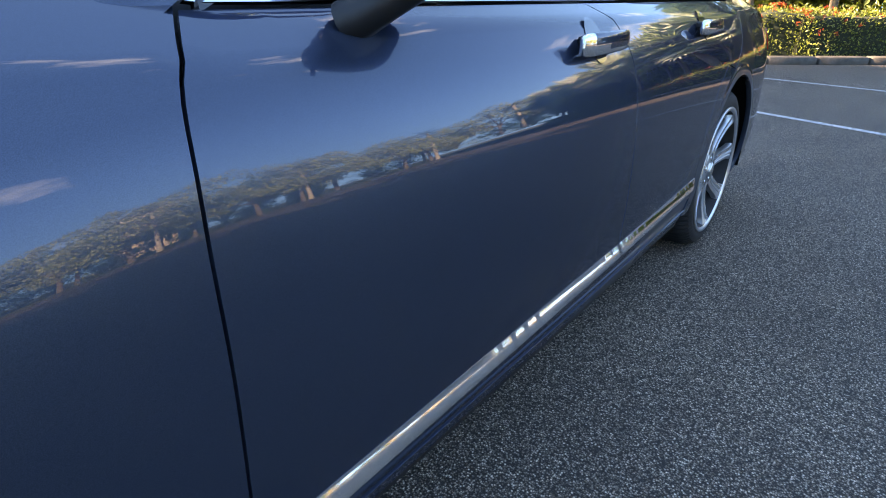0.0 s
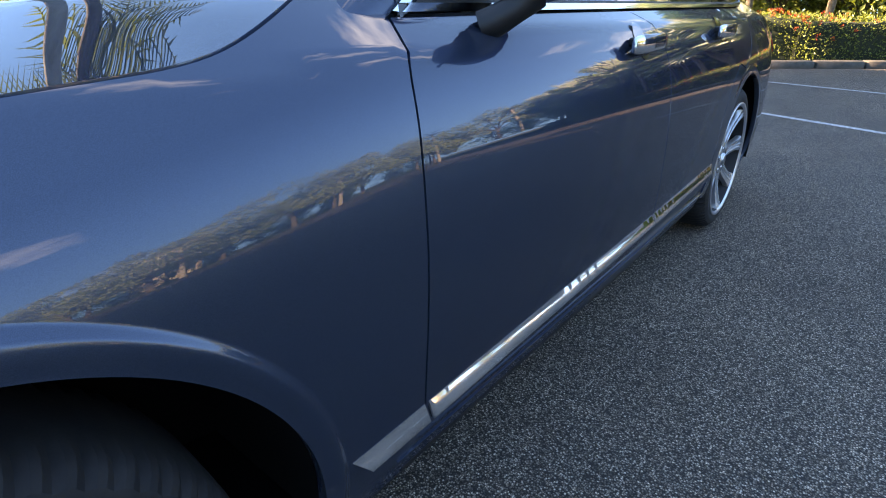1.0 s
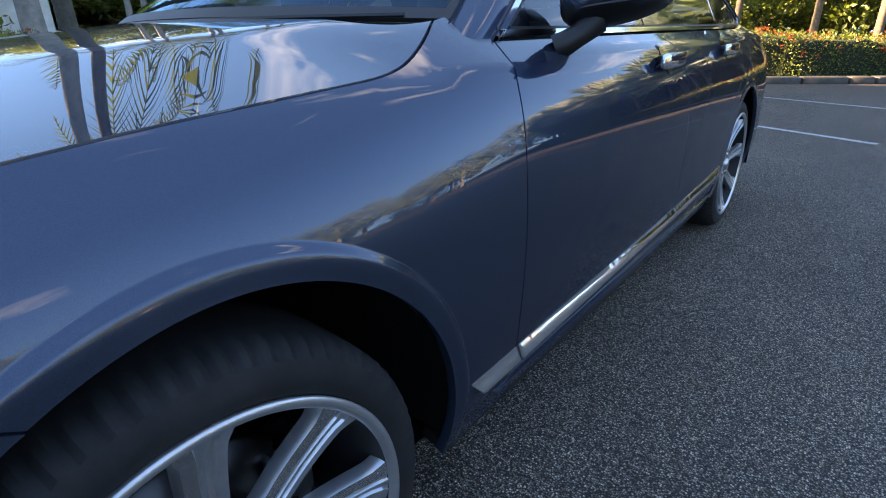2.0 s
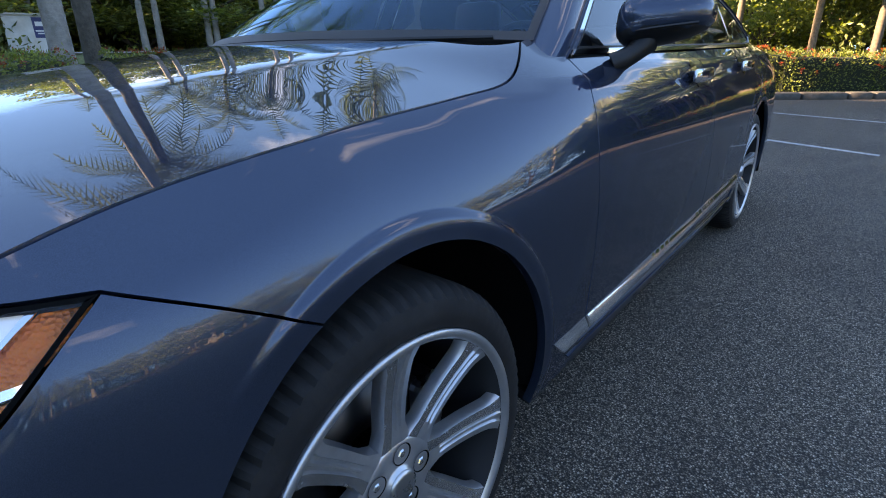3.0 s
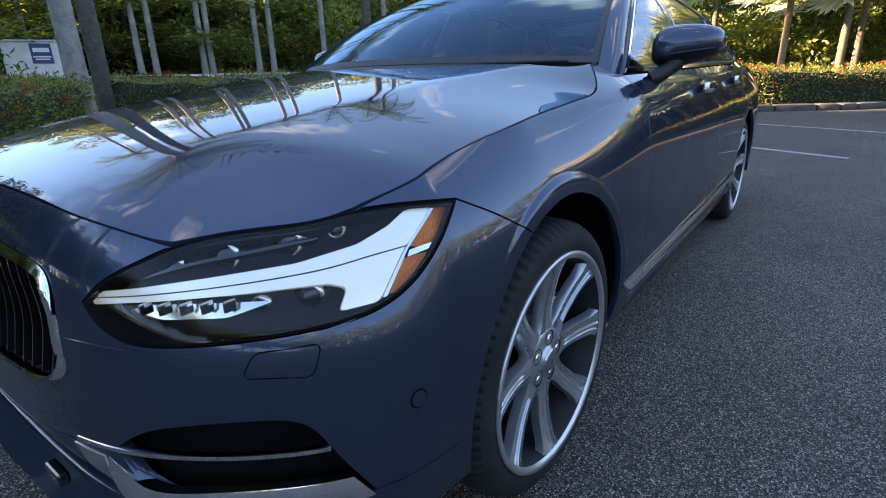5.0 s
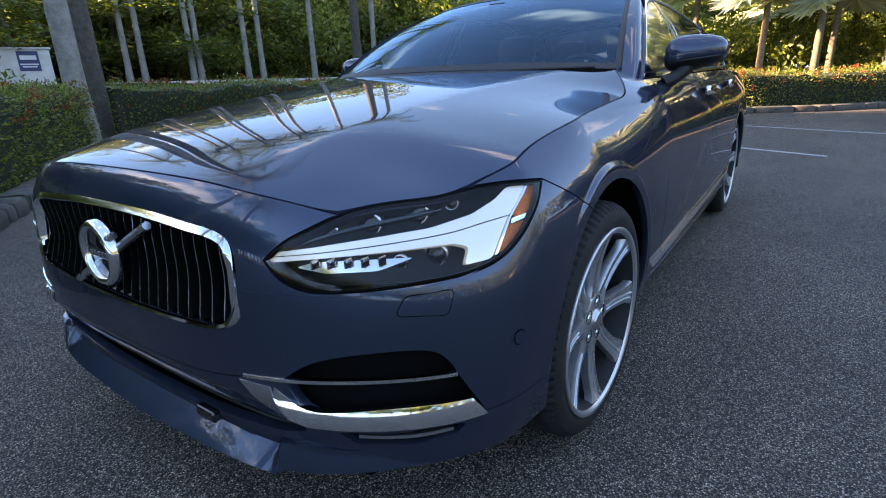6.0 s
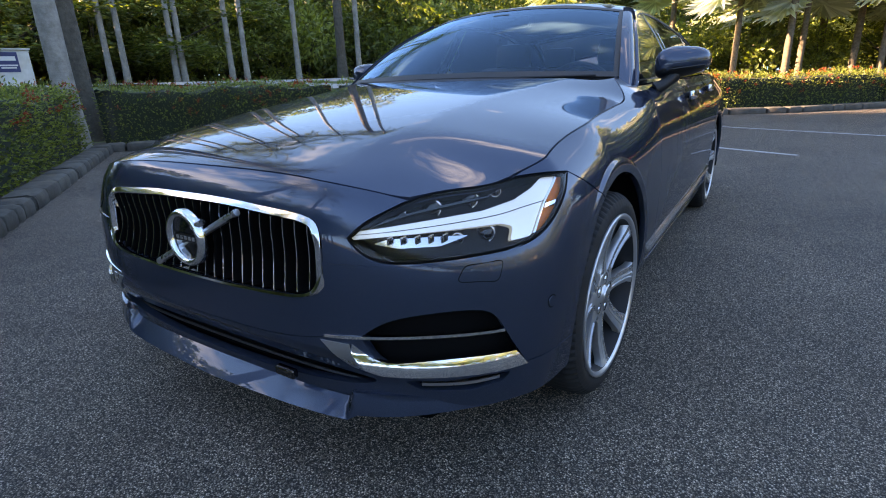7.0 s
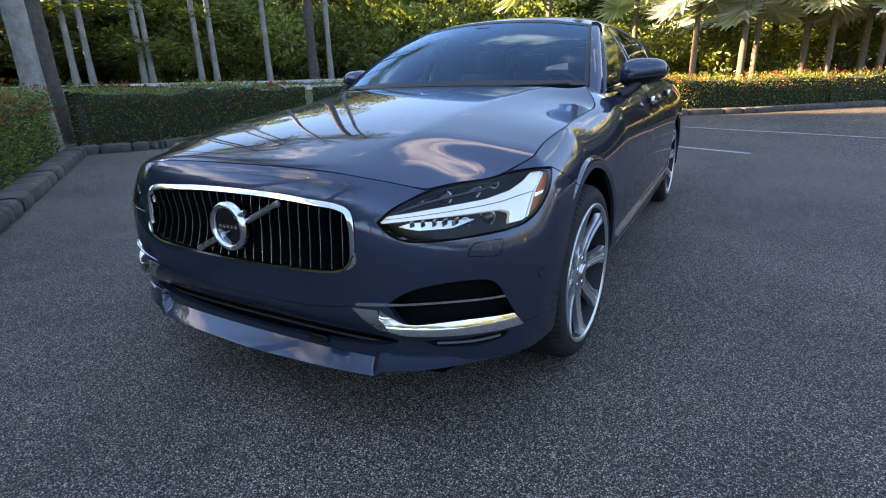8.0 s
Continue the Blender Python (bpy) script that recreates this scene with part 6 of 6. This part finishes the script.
PL = "slender pale-trunked palm behind the hedge"
slim = [(-17.52, 7.75), (-17.32, 8.16), (-16.58, 9.47), (-16.45, 9.68), (-15.57, 10.97), (-15.27, 11.37), (-14.09, 12.76), (-12.5, 14.35), (-20.4, 5.6)]
for i, (x, y) in enumerate(slim):
    palm("slender_palm", x, y, 8.4 + (i * 37 % 5) * 0.4, 0.095, rng, PL, M_BARK, 15, 2.3)
palm("royal_palm", -9.1, 2.75, 9.0, 0.175, rng, "stout royal palm with smooth grey trunk", M_BARK, 18, 3.2)
palm("royal_palm", -10.55, 3.7, 8.6, 0.165, rng, "royal palm with dark weathered trunk", M_BARKDARK, 16, 2.8)
palm("royal_palm", -12.95, 13.9, 9.0, 0.17, rng, "tall palm with rough brown trunk", M_BARKDARK, 14, 2.4)
palm("royal_palm", -7.6, -6.2, 7.6, 0.22, rng, "royal palm with grey trunk by the front hedge", M_BARK, 18, 3.0)
palm("royal_palm", -4.6, -7.6, 7.2, 0.22, rng, "royal palm with grey trunk by the front hedge", M_BARK, 18, 3.0)
FP = "silver fan palm with rough trunk behind hedge"
fans = [fan_palm("fan_palm", -0.1, 17.4, 3.3, 0.08, rng, FP, 32, 1.15), fan_palm("fan_palm", 1.25, 17.6, 3.55, 0.09, rng, FP, 32, 1.25)]
for i, (x, y) in enumerate(((1.6, 18.6), (3.0, 19.6), (3.6, 18.8), (4.6, 19.9), (5.0, 19.4), (6.0, 21.2), (7.4, 24.0), (8.4, 22.4), (10.4, 26.5), (12.0, 25.5), (-2.0, 17.6), (-4.6, 16.4), (14.5, 29.0), (17.0, 31.0))):
    copy_thing(fans[i % 2], Matrix.Translation((x, y, bank_z(x, y))) @ Matrix.Rotation(i * 1.7, 4, "Z") @ Matrix.Diagonal((1, 1, 0.94 + 0.04 * (i * 7 % 5), 1)))
for i, (x, y, h) in enumerate(((0.2, 22.0, 0.66), (2.2, 22.8, 0.6), (4.6, 24.6, 0.68), (6.6, 26.6, 0.62), (8.8, 28.4, 0.7), (11.0, 29.8, 0.64))):
    copy_thing(fans[i % 2], Matrix.Translation((x, y, bank_z(x, y))) @ Matrix.Rotation(i * 2.3, 4, "Z") @ Matrix.Diagonal((1.25, 1.25, h, 1)))
TL = "dense broad-leaved evergreen tree with dark trunk"
protos = [tree("tree", -24.0, 8.6, 7.2, 3.4, rng, TL, M_TREE, 10000, 0.16, 0.19), tree("tree", -21.7, 14.5, 6.0, 3.0, rng, TL, M_TREE2, 9500, 0.16, 0.18), tree("tree", -18.0, 21.7, 6.6, 3.3, rng, TL, M_TREE, 9500, 0.18, 0.19)]
more = [(-18, 7.5), (-19.5, -3), (-16.5, 13), (-14, 18.5), (-9.0, 17.0), (-9.5, 21), (-5.2, 19.6), (-5.0, 24), (-1.2, 22.5), (0.5, 25.5), (4.5, 28), (8.5, 31), (13, 32), (-21, 12), (-23, 3), (-20, 20), (-13, 25), (-22, -9),
        (2.6, 23.9), (6.3, 27.4), (-3.2, 27), (16.5, 31), (18.5, 36), (-16, -1.5), (-15.5, 5.5), (-13.2, 12), (-20.5, 6), (-25, 9), (-24, 16), (-17, 16.5), (-11, 20), (-18, 25), (-8, 27), (-26, -3), (-19, -7), (-25, -14), (-17, 10.5), (-7.0, 22.5), (-13.4, 6.8), (-15.2, 8.0), (-19.5, 9.5), (-22.5, 10.0), (-14.2, 3.6), (-18.2, 4.4), (-16.0, 10.4), (-20.5, 15.0), (-13, -5.2), (-15, -8), (-18, -10), (-22, -6), (-12, -9), (-20, -13), (-24, -11), (-10.5, -7), (-16.5, -4.2), (-11.2, -12)]
for i, (x, y) in enumerate(more):
    src = protos[i % 3]
    if y < -2.5:
        continue
    if (x > -16.5 and -2 < y < 15 and i % 4 == 1) or (x, y) in ((2.6, 23.9), (0.5, 25.5), (-1.2, 22.5), (6.3, 27.4)) or (x < -16.5 and -2 < y < 15 and i % 2):
        continue
    sc, tall = 0.82 + 0.3 * ((i * 53) % 17) / 17, 0.64
    if y > -2 and x < -4:          # the far wood stands well behind the row of slender palms
        x, y, sc = 1.4 + 1.45 * (x - 1.4), -1.6 + 1.45 * (y + 1.6), sc * (1.1 + 0.4 * ((i * 41) % 7) / 7)
        if abs(0.47 * (x - 4) - 0.88 * (y - 18)) < 5.5:      # a low stretch that lets the sun through to the far hedge
            tall = 0.4
    copy_thing(src, Matrix.Translation((x, y, bank_z(x, y))) @ Matrix.Rotation(i * 2.399, 4, "Z") @ Matrix.Diagonal((sc, sc, sc * tall, 1)))


# unseen tree belt added to block the low sun, and the back of the wood
for i in range(35):
    az = radians(-100 - 1.7 * i)
    r = (27, 31.5, 29)[i % 3] + 0.8 * math.sin(i * 2.7)
    x, y = r * math.sin(az), r * math.cos(az)
    sc = 1.42 + 0.2 * ((i * 29) % 11) / 11
    copy_thing(protos[i % 3], Matrix.Translation((x, y, bank_z(x, y))) @ Matrix.Rotation(i * 1.9, 4, "Z") @ Matrix.Diagonal((sc, sc, sc, 1)))
for i in range(27):
    az = radians(-84 + 3.1 * i)
    r = (34, 38)[i % 2] + 1.5 * math.sin(i * 1.3)
    x, y = r * math.sin(az), r * math.cos(az)
    sc = 1.15 + 0.4 * ((i * 17) % 11) / 11
    copy_thing(protos[i % 3], Matrix.Translation((x, y, bank_z(x, y) - 0.6)) @ Matrix.Rotation(i * 2.6, 4, "Z") @ Matrix.Diagonal((sc * 1.2, sc * 1.2, sc * 0.8, 1)))


def shrub(name, x, y, high, spread, rng, label, mat, n=3000):
    """A bush of leaf clumps on short stems."""
    root = thing(name, label, "shrub", (x, y, bank_z(x, y)), "background shrubs")
    bm = bmesh.new()
    clumps = []
    for i in range(12):
        c = np.array((rng.normal(0, spread * 0.5), rng.normal(0, spread * 0.5), high * rng.uniform(0.15, 0.85)))
        clumps.append((c, spread * rng.uniform(0.3, 0.5)))
        tube(bm, [(0, 0, 0), tuple(c * (0.4, 0.4, 0.6)), tuple(c)], [0.04, 0.025, 0.01], 5)
    part("stem", bm, M_BARKDARK, root)

    def spot(r):
        c, rad = clumps[int(r.integers(len(clumps)))]
        d = r.normal(0, 1, 3)
        d /= np.linalg.norm(d)
        p = c + d * rad * r.uniform(0.5, 1.0)
        p[2] = max(p[2], 0.03)
        return p, d
    V, F = leaf_cloud(rng, n, spot, 0.13, 0.2, 0.5)
    hang("crown", mesh_of("crown", V, F, mat, smooth_on=False), root)
    return root


SH = "dark green understorey shrub below the trees"
bushes = [shrub("shrub", -20.5, 3.2, 1.9, 1.4, rng, SH, M_TREE), shrub("shrub", -18.8, 10.8, 1.6, 1.4, rng, SH, M_TREE2)]
spots_b = [(-14.5, 0.5), (-15, -3), (-13.6, 5.5), (-12.6, 10.5), (-11.2, 13), (-9.6, 14.6), (-7.2, 16.0), (-5.4, 17.0), (-3.4, 19), (-1.6, 19.8), (0.4, 20.6), (2.2, 21.4), (4.4, 23), (6.2, 24.6), (8.2, 26.6), (10.4, 28.4), (13, 30), (-14.2, 8.2),
           (-16, -6), (-17, 4), (-11, 16.5), (-8, 19), (-12.9, 1.2), (16, 33)]
for i, (x, y) in enumerate(spots_b):
    sc = 0.85 + 0.45 * ((i * 31) % 13) / 13
    if y > -2 and x < -4:
        x, y, sc = 1.4 + 1.45 * (x - 1.4), -1.6 + 1.45 * (y + 1.6), sc * 1.6
    copy_thing(bushes[i % 2], Matrix.Translation((x, y, bank_z(x, y))) @ Matrix.Rotation(i * 1.9, 4, "Z") @ Matrix.Diagonal((sc, sc, sc, 1)))

for i in range(50):
    az = radians(-86 + 2.3 * i)
    r = (28 if i < 31 else 31) + 2.5 * math.sin(i * 2.1)
    x, y = r * math.sin(az), r * math.cos(az)
    sc = 1.7 + 0.6 * ((i * 13) % 7) / 7
    copy_thing(bushes[i % 2], Matrix.Translation((x, y, bank_z(x, y))) @ Matrix.Rotation(i * 1.4, 4, "Z") @ Matrix.Diagonal((sc, sc, sc, 1)))

# across the car park: verge, row of spreading trees, pale palms, a beige tower block
flat("verge", [(31, -70), (31, 40), (22, 56), (10, 90), (120, 140), (140, -70)], 0.05, M_GRASS, "mown grass verge across the car park", "grass")
UM = "spreading flat-topped tree on the grass verge"
far_protos = [tree("tree", 38, 6, 6.0, 4.0, rng, UM, M_VERGE, 6500, 0.36, 0.22), tree("tree", 37, 14, 5.4, 3.8, rng, UM, M_VERGE, 6500, 0.34, 0.22)]
for i in range(30):
    t = i / 29
    x = 37 + 4 * math.sin(i * 1.7)
    y = -40 + 100 * t
    if y > 34:
        x -= (y - 34) * 0.8
    sc = 1.05 + 0.35 * ((i * 29) % 11) / 11
    copy_thing(far_protos[i % 2], Matrix.Translation((x, y, bank_z(x, y))) @ Matrix.Rotation(i * 2.1, 4, "Z") @ Matrix.Diagonal((sc, sc, sc * 0.95, 1)))
verge_bush = shrub("shrub", 48, -46, 2.6, 1.6, rng, "sunlit olive shrub at the back of the verge", M_VERGE, 2600)
for i in range(46):
    y = -44 + 2.5 * i
    x = 47 + 3 * math.sin(i * 2.3) - max(0, y - 34) * 0.8
    sc = 1.0 + 0.5 * ((i * 19) % 11) / 11
    copy_thing(verge_bush, Matrix.Translation((x, y, bank_z(x, y))) @ Matrix.Rotation(i * 1.1, 4, "Z") @ Matrix.Diagonal((sc * 1.3, sc * 1.3, sc, 1)))
FAR_PALM = "tall palm with pale trunk on the verge"
p0 = palm("verge_palm", 33, 10, 6.2, 0.2, rng, FAR_PALM, M_BARK, 14, 2.0)
for i, (x, y) in enumerate(((33, 22), (34, 0), (33, -12), (31, 34), (27, 42), (24, 47), (18, 46), (13, 34), (16, 39), (21, 41))):
    copy_thing(p0, Matrix.Translation((x, y, bank_z(x, y))) @ Matrix.Rotation(i * 1.3, 4, "Z"))
# in front of the car: another verge with trees
flat("front_verge", [(31, -70), (31, -26), (-3, -24), (-14, -14), (-60, -14), (-60, -70)], 0.045, M_GRASS, "mown grass verge in front of the car", "grass")
for i in range(14):
    x = 34 - 4.4 * i
    y = -30 - 3 * math.sin(i * 2.2) + (max(0, -x - 4)) * 0.35
    sc = 1.0 + 0.35 * ((i * 23) % 11) / 11
    copy_thing(far_protos[i % 2], Matrix.Translation((x, y, bank_z(x, y))) @ Matrix.Rotation(i * 1.4, 4, "Z") @ Matrix.Diagonal((sc, sc, sc, 1)))
tower = thing("tower_block", "distant beige stucco block with dark windows", "building", (88, 24, 0))
bm = bmesh.new()
box(bm, (0, 0, 7.5), (7, 9, 15), None, 0.05)
box(bm, (0, 0, 15.3), (7.6, 9.6, 0.6), None, 0.05)
part("wall", bm, M_STUCCO, tower)
for fl_ in range(4):
    for k in range(3):
        bm = bmesh.new()
        box(bm, (-3.52, -2.8 + 2.8 * k, 2.4 + 3.5 * fl_), (0.1, 1.3, 1.6), None, 0.02)
        part("window", bm, M_PANE, tower)

# cabinet with a blue notice behind the left hedge
bx = thing("utility_cabinet", "white metal utility cabinet with blue notice", "utility box", (-18.55, 5.15, bank_z(-18.5, 5.2)))
bm = bmesh.new()
box(bm, (0, 0, 0.54), (1.5, 0.9, 1.08), None, 0.02)
box(bm, (0, 0, 1.10), (1.6, 1.0, 0.05), None, 0.01)
part("body", bm, M_BOX, bx)
bx.rotation_euler = (0, 0, radians(72))
bm = bmesh.new()
box(bm, (0.2, -0.462, 0.74), (0.52, 0.02, 0.56), None, 0.004)
sg = part("notice", bm, M_SIGN, bx, "blue notice with white bars")
for zz, ww, hh in ((0.84, 0.40, 0.12), (0.65, 0.44, 0.04), (0.58, 0.36, 0.035)):
    bm = bmesh.new()
    box(bm, (0.2, -0.475, zz), (ww, 0.006, hh), None, 0.001)
    part("bar", bm, M_SIGNTXT, sg)
